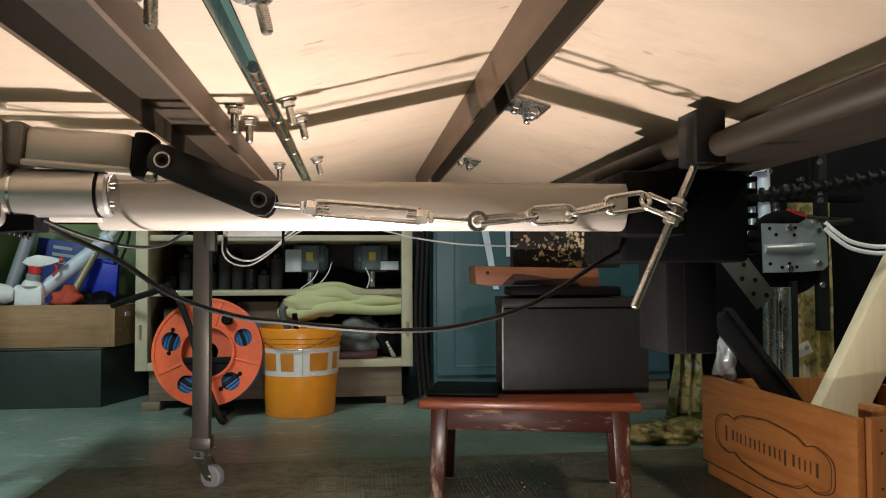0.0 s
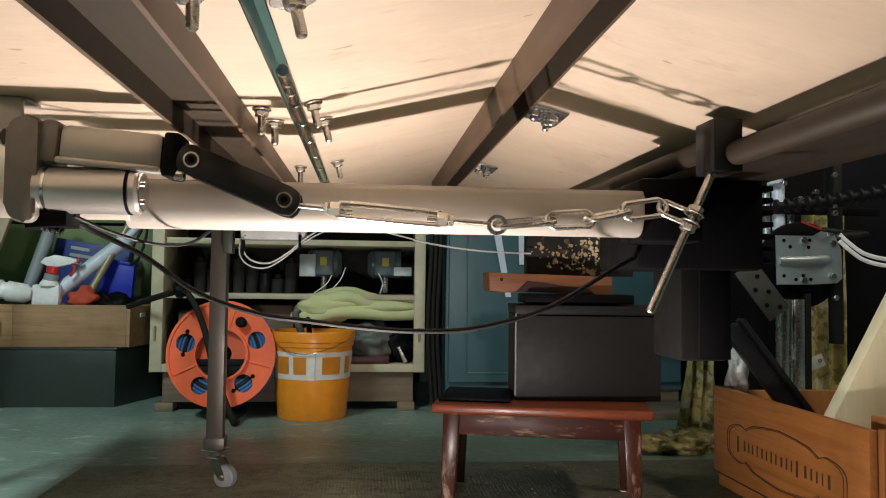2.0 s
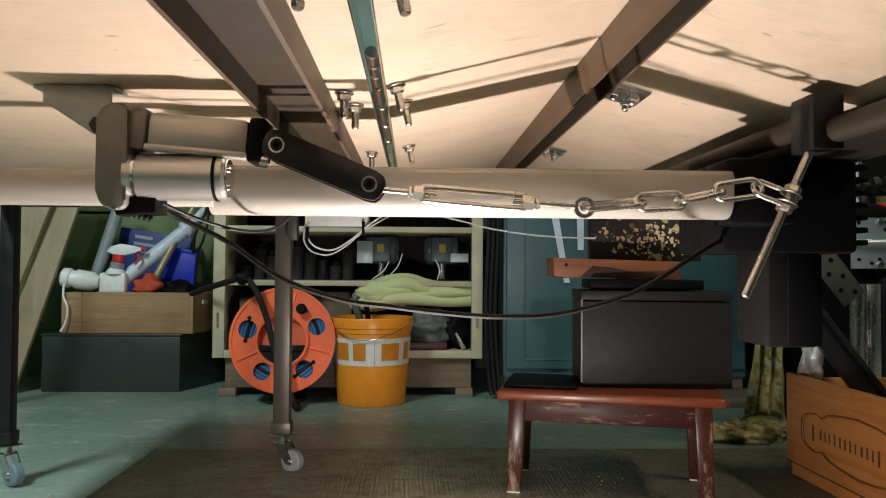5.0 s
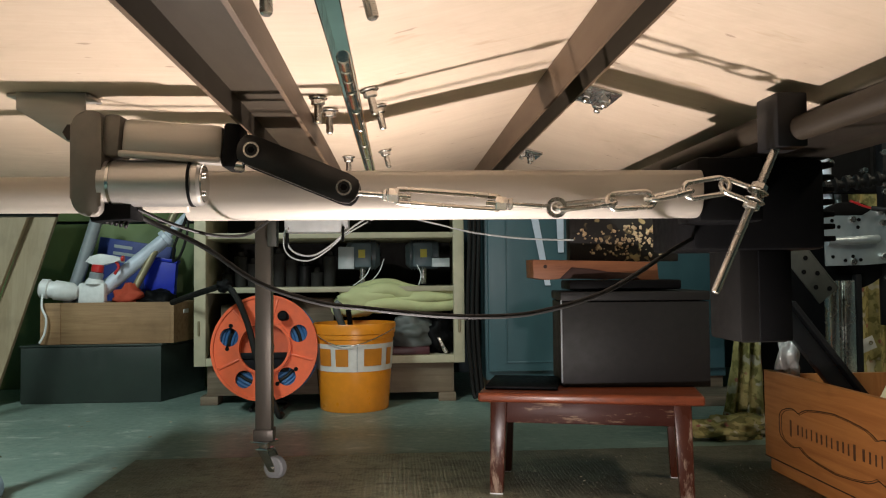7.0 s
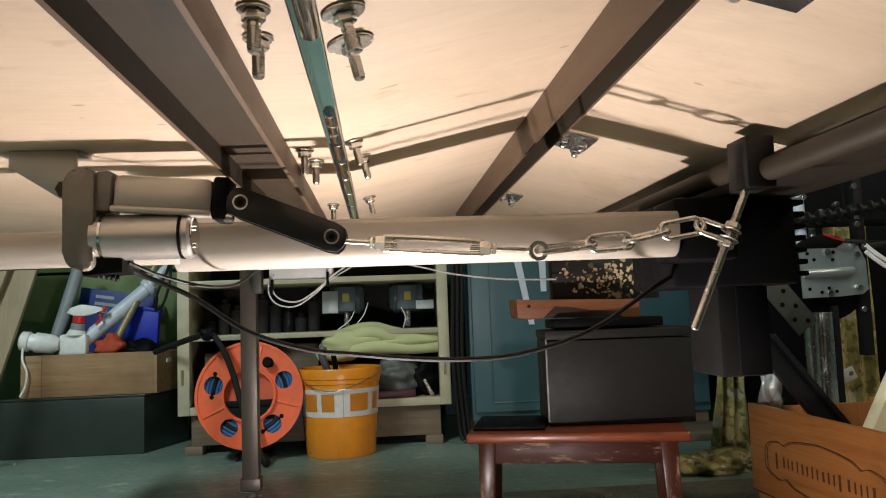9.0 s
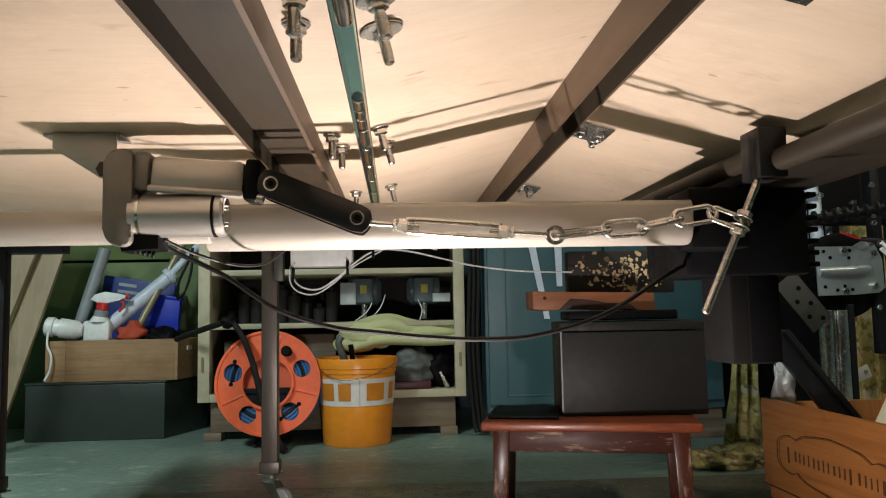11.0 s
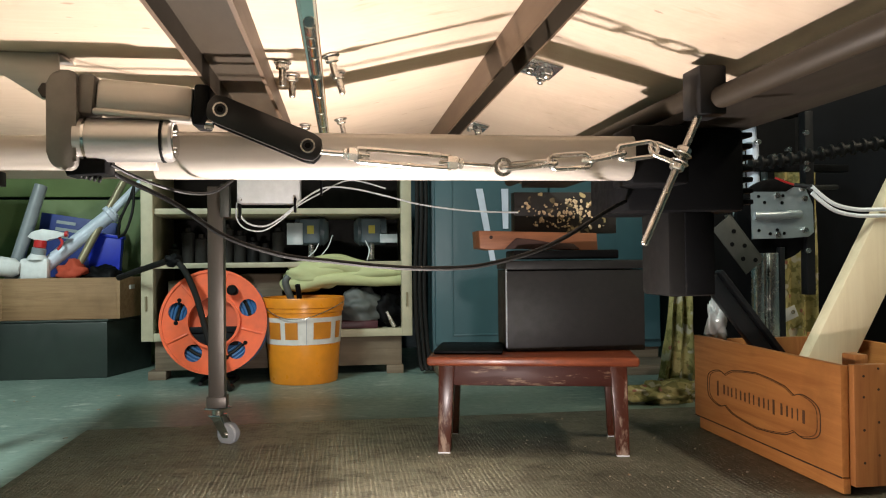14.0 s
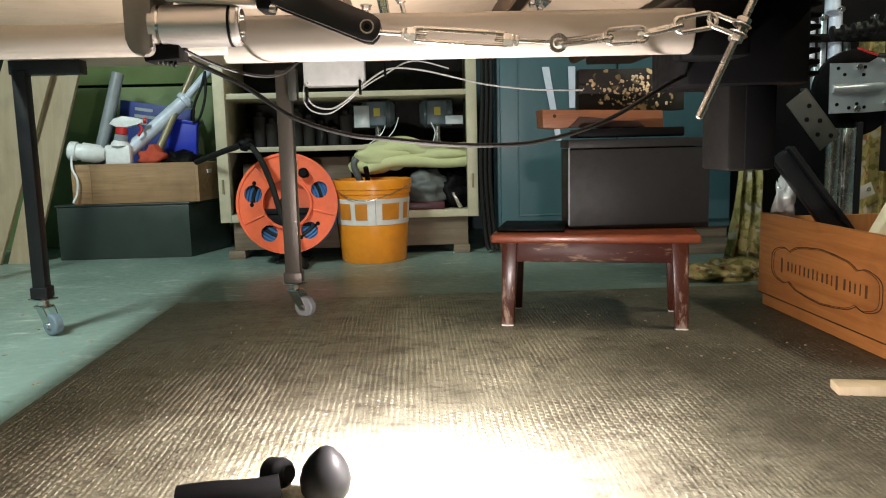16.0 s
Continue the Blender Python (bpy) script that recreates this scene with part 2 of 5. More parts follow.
BLACK_CASE = surface("grey_black_plastic", (0.012, 0.0115, 0.011), 0.55, 0.0, (0.03, 0.028, 0.026), 60, (1, 1, 1), 0.1, 0.2, 0.62)
RUBBER = surface("black_rubber", (0.007, 0.0065, 0.006), 0.55, 0.0, None, 80, (1, 1, 1), 0.1, 0.2)
WHITE_PLASTIC = surface("white_plastic", (0.78, 0.8, 0.8), 0.4, 0.0, None, 50, (1, 1, 1), 0.04, 0.06)
GREY_WHEEL = surface("grey_caster_rubber", (0.3, 0.31, 0.32), 0.5, 0.0, None, 60, (1, 1, 1), 0.08, 0.15)
BLUE_WHEEL = surface("blue_grey_caster_rubber", (0.14, 0.19, 0.22), 0.5, 0.0, None, 60, (1, 1, 1), 0.08, 0.15)
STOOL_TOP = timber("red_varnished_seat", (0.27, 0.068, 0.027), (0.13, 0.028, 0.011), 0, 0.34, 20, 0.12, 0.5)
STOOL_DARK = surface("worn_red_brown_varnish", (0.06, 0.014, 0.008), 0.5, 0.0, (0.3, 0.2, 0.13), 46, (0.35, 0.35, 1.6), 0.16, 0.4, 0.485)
# pale patches: real scuffs, plus the lamp's sheen on the legs put into colour
STOOL_LEG = surface("scuff_and_sheen_varnish", (0.075, 0.022, 0.012), 0.3, 0.0, (0.33, 0.24, 0.18), 40, (1, 1, 0.3), 0.08, 0.35, 0.475)
ORANGE_WOOD = timber("varnished_pine", (0.5, 0.205, 0.055), (0.33, 0.11, 0.027), 1, 0.42, 14, 0.12, 0.45)
ORANGE_WOOD_X = timber("varnished_pine_end", (0.42, 0.17, 0.05), (0.24, 0.08, 0.022), 2, 0.45, 14, 0.1, 0.35)
DARK_WOOD = surface("dark_split_wood", (0.045, 0.016, 0.01), 0.7, 0.0, (0.1, 0.04, 0.02), 50, (0.3, 1, 1), 0.3, 0.3, 0.58)
BURNT = surface("burnt_print", (0.1, 0.04, 0.018), 0.7)
INK = surface("burnt_ink", (0.035, 0.014, 0.008), 0.7)
CRATE_WOOD = timber("old_crate_pine", (0.36, 0.22, 0.11), (0.2, 0.11, 0.05), 0, 0.65, 12, 0.25, 0.4)
# cream board with the shade it stands in put into the colour
SHADED_BOARD = timber("shaded_plywood", (0.36, 0.29, 0.19), (0.26, 0.2, 0.12), 2, 0.6, 8, 0.1, 0.35)
CREAM_BOARD = timber("cream_board", (0.82, 0.68, 0.46), (0.68, 0.53, 0.33), 2, 0.6, 8, 0.1, 0.25)
BEIGE_PAINT = surface("yellowed_cream_paint", (0.47, 0.43, 0.3), 0.45, 0.0, (0.28, 0.22, 0.12), 26, (1, 1, 1), 0.1, 0.2, 0.6)
CABINET_SHADE = surface("cabinet_inside_shade", (0.022, 0.02, 0.018), 0.8)
OLD_PLANK = timber("grey_brown_plank", (0.2, 0.15, 0.1), (0.1, 0.07, 0.045), 0, 0.7, 12, 0.25, 0.5)
GREEN_BOX = surface("dark_green_chest", (0.022, 0.032, 0.026), 0.4, 0.0, (0.045, 0.055, 0.048), 24, (1, 1, 1), 0.08, 0.25, 0.6)
GREEN_WALL = surface("green_wall_paint", (0.125, 0.185, 0.062), 0.6, 0.0, (0.1, 0.18, 0.07), 10, (1, 1, 1), 0.08, 0.2, 0.56)
TEAL = surface("teal_metal_paint", (0.06, 0.13, 0.15), 0.42, 0.0, (0.12, 0.19, 0.2), 14, (1, 1, 0.4), 0.06, 0.2, 0.6)
TEAL_WALL = surface("teal_wall_paint", (0.045, 0.085, 0.1), 0.6, 0.0, (0.07, 0.12, 0.13), 8, (1, 1, 1), 0.08, 0.25, 0.6)
TEAL_CEILING = surface("pale_teal_ceiling", (0.5, 0.7, 0.65), 0.7, 0.0, None, 8, (1, 1, 1), 0.05, 0.12)
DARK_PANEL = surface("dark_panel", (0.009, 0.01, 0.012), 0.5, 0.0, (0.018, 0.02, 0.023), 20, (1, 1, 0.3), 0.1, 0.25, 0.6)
ORANGE = surface("orange_plastic", (0.8, 0.13, 0.045), 0.38, 0.0, None, 40, (1, 1, 1), 0.05, 0.12)
BUCKET = surface("yellow_orange_plastic", (0.78, 0.27, 0.018), 0.34, 0.0, (0.6, 0.2, 0.02), 30, (1, 1, 1), 0.05, 0.1, 0.62)
BAND = surface("printed_white_band", (0.66, 0.62, 0.58), 0.42, 0.0, None, 40, (1, 1, 1), 0.03, 0.08)
PRINT = surface("orange_print", (0.62, 0.22, 0.02), 0.42)
BLUE_CABLE = surface("blue_cable", (0.03, 0.12, 0.3), 0.45)
BLUE_CARTON = surface("blue_carton", (0.02, 0.045, 0.24), 0.5, 0.0, None, 30, (1, 1, 1), 0.05, 0.2)
BLUE_BAG = surface("blue_bag", (0.01, 0.03, 0.5), 0.35, 0.0, None, 22, (1, 1, 1), 0.3, 0.35)
RED_CLOTH = surface("red_cloth", (0.5, 0.07, 0.03), 0.8, 0.0, None, 30, (1, 1, 1), 0.4, 0.3)
RED_PLASTIC = surface("red_plastic", (0.6, 0.03, 0.03), 0.35)
GREY_PIPE = surface("grey_pipe", (0.26, 0.29, 0.31), 0.42, 0.0, None, 30, (1, 1, 1), 0.05, 0.15)
PALE_PIPE = surface("pale_blue_pipe", (0.62, 0.69, 0.8), 0.38, 0.0, None, 30, (1, 1, 1), 0.05, 0.12)
BRASS = surface("brass_pipe", (0.3, 0.26, 0.16), 0.4, 0.4, (0.15, 0.12, 0.07), 30, (1, 1, 1), 0.08, 0.25, 0.58)
FOAM = surface("pale_green_foam", (0.55, 0.58, 0.3), 0.75, 0.0, None, 30, (0.3, 1, 1), 0.15, 0.18)
GREY_BAG = surface("grey_bag", (0.1, 0.11, 0.105), 0.55, 0.0, None, 24, (1, 1, 1), 0.4, 0.3)
TOOL_BLUE = surface("blue_grey_tool_body", (0.09, 0.13, 0.15), 0.4, 0.0, None, 40, (1, 1, 1), 0.08, 0.2)
SILVER_LABEL = surface("pale_label", (0.5, 0.55, 0.56), 0.35, 0.2)
YELLOW_LABEL = surface("yellow_label", (0.6, 0.52, 0.05), 0.5)
BROWN_BLOCK = timber("red_brown_block", (0.36, 0.14, 0.06), (0.2, 0.07, 0.03), 0, 0.5, 18, 0.15, 0.3)
FILM = surface("crumpled_clear_film", (0.5, 0.5, 0.48), 0.15, 0.3, None, 60, (1, 1, 1), 1.0, 0.3)
PAPER = surface("paper_tag", (0.6, 0.58, 0.54), 0.7)
DUST = surface("grit", (0.3, 0.26, 0.19), 0.8)
CURTAIN = surface("dark_teal_curtain", (0.02, 0.04, 0.046), 0.85, 0.0, None, 30, (1, 1, 0.3), 0.2, 0.3)
MAROON = surface("maroon_panel", (0.06, 0.012, 0.018), 0.45)

for m in (BLACK, BLACK_CASE, DARK_PANEL):
    m.node_tree.nodes["Principled BSDF"].inputs["Specular IOR Level"].default_value = 0.06
for m in (RUBBER, CHARCOAL, STOOL_DARK, STOOL_LEG, SHADED_SCALE, DARK_STEEL, SHAFT_STEEL, RAIL_STEEL):
    m.node_tree.nodes["Principled BSDF"].inputs["Specular IOR Level"].default_value = 0.3


# ---- building blocks ----
BASE = {}


class Form:
    """Collects primitives, in the place's own metres, for one mesh."""

    def __init__(self):
        self.bm = bmesh.new()
        self.soft = False

    def add(self, verts, faces, m=None):
        vs = [self.bm.verts.new((m @ Vector(v)) if m else v) for v in verts]
        made = []
        for f in faces:
            try:
                made.append(self.bm.faces.new([vs[i] for i in f]))
            except ValueError:
                pass
        return vs, made

    def box(self, x0, x1, y0, y1, z0, z1, bevel=0.0, m=None, seg=2):
        v = [(x, y, z) for x in (x0, x1) for y in (y0, y1) for z in (z0, z1)]
        f = [(0, 1, 3, 2), (4, 6, 7, 5), (0, 4, 5, 1), (2, 3, 7, 6), (0, 2, 6, 4), (1, 5, 7, 3)]
        vs, fs = self.add(v, f, m)
        if bevel:
            edges = list({e for q in fs for e in q.edges})
            bmesh.ops.bevel(self.bm, geom=edges, offset=bevel, segments=seg, affect="EDGES", profile=0.5)
        return self

    def lathe(self, p0, p1, profile, seg=24):
        """Turns (along, radius) pairs, in metres along p0 to p1, round that axis."""
        p0, p1 = Vector(p0), Vector(p1)
        q = (p1 - p0).to_track_quat("Z", "Y")
        verts, faces = [], []
        for a, r in profile:
            for i in range(seg):
                w = 2 * math.pi * i / seg
                verts.append(p0 + q @ Vector((r * math.cos(w), r * math.sin(w), a)))
        n = len(profile)
        for k in range(n - 1):
            for i in range(seg):
                j = (i + 1) % seg
                faces.append((k * seg + i, k * seg + j, (k + 1) * seg + j, (k + 1) * seg + i))
        faces.append(tuple(reversed(range(seg))))
        faces.append(tuple(range((n - 1) * seg, n * seg)))
        self.add(verts, faces)
        return self

    def rod(self, p0, p1, r, seg=16, bevel=0.0):
        length = (Vector(p1) - Vector(p0)).length
        b = min(bevel, r * 0.5)
        prof = [(0, r), (length, r)] if not b else [(0, r - b), (b, r), (length - b, r), (length, r - b)]
        return self.lathe(p0, p1, prof, seg)

    def ring(self, p0, p1, r_in, r_out, seg=32):
        """A pipe piece from p0 to p1."""
        p0, p1 = Vector(p0), Vector(p1)
        q, length = (p1 - p0).to_track_quat("Z", "Y"), (p1 - p0).length
        verts, faces = [], []
        for a, r in ((0, r_out), (length, r_out), (length, r_in), (0, r_in)):
            for i in range(seg):
                w = 2 * math.pi * i / seg
                verts.append(p0 + q @ Vector((r * math.cos(w), r * math.sin(w), a)))
        for k in range(4):
            for i in range(seg):
                j, kk = (i + 1) % seg, (k + 1) % 4
                faces.append((k * seg + i, k * seg + j, kk * seg + j, kk * seg + i))
        self.add(verts, faces)
        return self

    def sweep(self, pts, r, seg=10, closed=False, smooth=6):
        pts = [Vector(p) for p in pts]
        n = len(pts)
        path = []
        spans = n if closed else n - 1
        for k in range(spans):
            if closed:
                a, b, c, d = (pts[(k + o) % n] for o in (-1, 0, 1, 2))
            else:
                a, b, c, d = pts[max(0, k - 1)], pts[k], pts[k + 1], pts[min(n - 1, k + 2)]
            for i in range(smooth):
                t = i / smooth
                path.append(0.5 * (2 * b + (c - a) * t + (2 * a - 5 * b + 4 * c - d) * t * t + (3 * b - a - 3 * c + d) * t ** 3))
        if not closed:
            path.append(pts[-1])
        m = len(path)
        verts, faces, side = [], [], None
        for i, p in enumerate(path):
            fwd = (path[(i + 1) % m] - path[i - 1]) if closed else path[min(m - 1, i + 1)] - path[max(0, i - 1)]
            fwd.normalize()
            if side is None:
                side = fwd.orthogonal().normalized()
            side = (side - fwd * side.dot(fwd)).normalized()
            up = fwd.cross(side)
            for j in range(seg):
                w = 2 * math.pi * j / seg
                verts.append(p + side * (r * math.cos(w)) + up * (r * math.sin(w)))
        for i in range(m if closed else m - 1):
            for j in range(seg):
                k, l = (j + 1) % seg, (i + 1) % m
                faces.append((i * seg + j, i * seg + k, l * seg + k, l * seg + j))
        if not closed:
            faces += [tuple(reversed(range(seg))), tuple(range((m - 1) * seg, m * seg))]
        self.add(verts, faces)
        return self

    def prism(self, outline, axis, a0, a1, bevel=0.0):
        """An outline of pairs in the plane across an axis (0, 1 or 2), from a0 to a1 along it."""
        def at(p, a):
            q = list(p)
            q.insert(axis, a)
            return tuple(q)
        n = len(outline)
        verts = [at(p, a0) for p in outline] + [at(p, a1) for p in outline]
        faces = [tuple(range(n)), tuple(range(2 * n - 1, n - 1, -1))] + [(i, i + n, (i + 1) % n + n, (i + 1) % n) for i in range(n)]
        vs, fs = self.add(verts, faces)
        if bevel:
            edges = list({e for q in fs[:2] for e in q.edges})
            bmesh.ops.bevel(self.bm, geom=edges, offset=bevel, segments=2, affect="EDGES", profile=0.5)
        return self

    def lump(self, centre, size, seed=0, rough=0.25, rings=14, seg=22):
        """An uneven soft body."""
        verts, faces = [], []
        for i in range(rings + 1):
            th = math.pi * i / rings
            for j in range(seg):
                ph = 2 * math.pi * j / seg
                d = Vector((math.sin(th) * math.cos(ph), math.sin(th) * math.sin(ph), math.cos(th)))
                k = 1 + rough * noise.fractal(d * 1.7 + Vector((seed * 7.3, 0, 0)), 1.0, 2.0, 3)
                verts.append((centre[0] + d.x * size[0] * k, centre[1] + d.y * size[1] * k, centre[2] + d.z * size[2] * k))
        for i in range(rings):
            for j in range(seg):
                k = (j + 1) % seg
                faces.append((i * seg + j, (i + 1) * seg + j, (i + 1) * seg + k, i * seg + k))
        self.add(verts, faces)
        bmesh.ops.remove_doubles(self.bm, verts=self.bm.verts, dist=1e-5)
        self.soft = True
        return self

    def turn(self, m):
        bmesh.ops.transform(self.bm, matrix=m, verts=self.bm.verts)
        return self


def root_of(ob):
    while ob.parent:
        ob = ob.parent
    return ob


def thing(name, base, label, category, group="", kind=""):
    ob = new(name)
    ob.location = base
    ob.empty_display_size = 0.02
    BASE[ob] = Vector(base)
    return tagged(ob, label, category, group, kind)


def part(name, form, material, parent=None, label="", sharp=35):
    bm = form.bm
    sharp = 180 if form.soft else sharp
    bmesh.ops.recalc_face_normals(bm, faces=bm.faces)
    if parent:
        bmesh.ops.translate(bm, vec=-BASE[root_of(parent)], verts=bm.verts)
    me = bpy.data.meshes.new(name)
    bm.to_mesh(me)
    bm.free()
    me.polygons.foreach_set("use_smooth", [True] * len(me.polygons))
    me.set_sharp_from_angle(angle=radians(sharp))
    me.materials.append(material)
    ob = new(name, me)
    if parent:
        ob.parent = parent
    if label:
        ob["label"] = label
    return ob


def setting(name, form, material, label, category):
    return tagged(part(name, form, material), label, category, kind="structure")


def slab(*a, bevel=0.0):
    return Form().box(*a, bevel=bevel)


# ---- the room ----
setting("floor", slab(-3.2, 3.2, -2.6, 4.0, -0.1, 0.0), FLOOR, "green painted concrete floor with scuffs and dirt", "floor")
setting("wall_north", slab(-3.2, 3.2, 3.6, 3.75, 0, 1.25), TEAL_WALL, "dark teal painted workshop wall", "wall")
setting("wall_north_upper", slab(-3.2, 3.2, 3.605, 3.75, 1.25, 2.5), TEAL_CEILING, "pale teal upper half of the workshop wall", "wall")
setting("wall_south", slab(-3.2, 3.2, -2.75, -2.6, 0, 2.5), TEAL_WALL, "dark teal painted workshop wall", "wall")
setting("wall_west", slab(-3.35, -3.2, -2.6, 3.6, 0, 2.5), TEAL_WALL, "dark teal painted workshop wall", "wall")
setting("wall_east", slab(3.2, 3.35, -2.6, 3.6, 0, 2.5), TEAL_WALL, "dark teal painted workshop wall", "wall")
setting("ceiling", slab(-3.2, 3.2, -2.6, 3.6, 2.5, 2.6), TEAL_CEILING, "pale teal painted ceiling", "ceiling")
setting("wall_panel", Form().box(-1.9, -0.7, 3.3, 3.33, 0, 0.66, 0.003).box(-1.9, -0.7, 3.31, 3.34, 0.672, 1.3, 0.003), GREEN_WALL, "green painted boarding behind the stored things", "wall panel")

for cx, cy, watts, tint in CEILING_LAMPS:
    fix = thing("unseen_ceiling_light", (cx, cy, 2.5), "white ceiling light with a long bare tube, out of view", "ceiling light", "ceiling lights")
    part("housing", slab(cx - 0.06, cx + 0.06, cy - 0.65, cy + 0.65, 2.43, 2.5, bevel=0.01), WHITE_PLASTIC, fix)
    part("tube", Form().rod((cx, cy - 0.6, 2.38), (cx, cy + 0.6, 2.38), 0.013), glow_material("tube_glow", tint, 25.0), fix)
    for y in (cy - 0.61, cy + 0.61):
        part("tube_holder", slab(cx - 0.015, cx + 0.015, y - 0.012, y + 0.012, 2.36, 2.44, bevel=0.004), WHITE_PLASTIC, fix)

runner = thing("rubber_mat", (0.5, 0.7, 0), "dusty brown ribbed rubber mat on the floor", "mat")
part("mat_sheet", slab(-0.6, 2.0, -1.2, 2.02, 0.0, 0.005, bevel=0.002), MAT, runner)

def mat_ridges():
    """The mat's moulded ridges: short raised bars in rows, worn low in places."""
    r = random.Random(11)
    px, py, verts, faces = 0.0100, 0.0135, [], []
    for j in range(int(1.32 / py)):
        for i in range(int(1.56 / px)):
            x = -0.585 + (i + 0.5) * px + r.uniform(-0.0006, 0.0006) + 0.004 * noise.noise((0, j * 0.12, 3.0))
            y = 0.68 + (j + (0.5 if i % 2 else 0.0)) * py + r.uniform(-0.001, 0.001)
            worn = noise.fractal((x * 5, y * 4, 7.0), 1.0, 2.0, 3)
            trodden = max(0.0, min(1.0, (1.5 - y + 0.25 * worn) / 0.45)) * max(0.25, min(1.0, (x + 0.62) / 0.4))
            h = 0.0015 * max(0.06, min(1.0, 0.6 + 1.3 * worn)) * (0.12 + 0.88 * trodden) * r.uniform(0.6, 1.2)
            a, b = px * 0.36, py * 0.43
            n = len(verts)
            verts += [(x - a, y - b, 0.0045), (x + a, y - b, 0.0045), (x + a, y + b, 0.0045), (x - a, y + b, 0.0045)]
            a, b = a * 0.55, b * 0.6
            k = r.uniform(-0.0004, 0.0004)
            verts += [(x - a, y - b, 0.005 + h + k), (x + a, y - b, 0.005 + h - k), (x + a, y + b, 0.005 + h - k), (x - a, y + b, 0.005 + h + k)]
            faces += [(n + 4, n + 5, n + 6, n + 7)] + [(n + q, n + (q + 1) % 4, n + 4 + (q + 1) % 4, n + 4 + q) for q in range(4)]
    me = bpy.data.meshes.new("ridging")
    me.from_pydata([(x - 0.5, y - 0.7, z) for x, y, z in verts], [], faces)
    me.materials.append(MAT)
    ob = new("ridging", me)
    ob.parent = runner
    ob["kind"] = "stuff"
    ob["label"] = "worn moulded ridging of the mat"


mat_ridges()

grit = Form()
rng = random.Random(5)
for i in range(190):
    x, y = rng.uniform(-0.55, 1.0), rng.uniform(0.95, 2.0)
    if rng.random() < 0.5:
        x = rng.uniform(0.25, 0.9)
    s = rng.uniform(0.0006, 0.002)
    grit.box(-s, s, -s * 0.7, s * 0.7, 0, s, m=pose(x, y, 0.005, 0, 0, rng.uniform(0, 180)))
tagged(part("grit", grit, DUST), "pale crumbs and grit scattered on the mat", "grit", kind="stuff")
flakes = Form()
for i in range(22):
    x, y = rng.uniform(-1.3, -0.62), rng.uniform(1.2, 2.6)
    s = rng.uniform(0.002, 0.008)
    flakes.box(-s, s, -s * 0.5, s * 0.5, 0, 0.0015, m=pose(x, y, 0.0, 0, 0, rng.uniform(0, 180)))
tagged(part("paint_flakes", flakes, DUST), "pale flakes lying on the green floor", "flakes", kind="stuff")

# ---- the tilting table ----
ZT = 0.598
HINGE = Vector((-0.012, 0, ZT))
LIFT = Matrix.Translation(HINGE) @ Matrix.Rotation(radians(-13.5), 4, "Y") @ Matrix.Translation(-HINGE)
table = thing("tilting_table", (-0.3, 0.9, 0), "low steel-framed plywood table with two leaves folded up", "table")
part("fixed_leaf", slab(-0.83, -0.019, -0.6, 1.9, ZT, ZT + 0.018, bevel=0.0015), PLY, table, "pale plywood leaf lying level")
RIDGE = LIFT @ Vector((0.2195, 0, ZT))
DROP = Matrix.Translation(RIDGE) @ Matrix.Rotation(radians(15.0), 4, "Y") @ Matrix.Translation((-0.2145, 0, -ZT))
part("rising_leaf", Form().box(-0.005, 0.2175, -0.6, 1.9, ZT, ZT + 0.018, 0.0015).turn(LIFT), PLY, table, "narrow plywood leaf tilted up")
part("falling_leaf", Form().box(0.216, 0.476, -0.6, 1.9, ZT, ZT + 0.018, 0.0015).turn(DROP), PLY, table, "plywood leaf sloping down to the side rail")


def channel(x0, x1, y0, y1, depth, short=None):
    """Channel open downwards; short is the depth of the flange at x1."""
    t = 0.0035
    short = short or depth
    out = [(x0, ZT - 0.0005), (x1, ZT - 0.0005), (x1, ZT - short), (x1 - t, ZT - short), (x1 - t, ZT - t - 0.001), (x0 + t, ZT - t - 0.001), (x0 + t, ZT - depth), (x0, ZT - depth)]
    f = Form()
    f.add([(x, y, z) for y in (y0, y1) for x, z in out],
          [(0, 1, 9, 8), (1, 2, 10, 9), (2, 3, 11, 10), (3, 4, 12, 11), (4, 5, 13, 12), (5, 6, 14, 13), (6, 7, 15, 14), (7, 0, 8, 15),
           (0, 5, 4, 1), (1, 4, 3, 2), (0, 7, 6, 5), (8, 9, 12, 13), (9, 10, 11, 12), (8, 13, 14, 15)])
    return f


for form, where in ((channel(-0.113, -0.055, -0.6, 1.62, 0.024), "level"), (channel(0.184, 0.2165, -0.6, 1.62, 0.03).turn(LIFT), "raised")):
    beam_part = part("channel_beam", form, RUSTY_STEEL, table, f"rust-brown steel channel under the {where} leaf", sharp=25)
    beam_part.data.materials.append(SHADED_SCALE)
    # faces 3 to 5, the channel's inside, take the darkened steel
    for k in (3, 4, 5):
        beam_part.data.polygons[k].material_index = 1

# the strip hinge in the gap between the leaves
hinge = part("strip_hinge", Form().box(-0.0195, -0.0187, -0.6, 1.9, ZT - 0.001, ZT + 0.017).box(-0.0053, -0.0045, -0.6, 1.9, ZT - 0.001, ZT + 0.017), CHROME, table, "bright steel strip hinge in the gap")
for y0, y1 in ((0.30, 0.535), (0.70, 0.725), (0.73, 0.755), (0.76, 0.79), (0.80, 0.86), (0.88, 0.96), (0.97, 1.06), (1.07, 1.16), (1.17, 1.30), (1.32, 1.6)):
    part("knuckle", Form().rod((-0.012, y0, ZT + 0.004), (-0.012, y1, ZT + 0.004), 0.0055, 14, 0.001), CHROME, hinge)


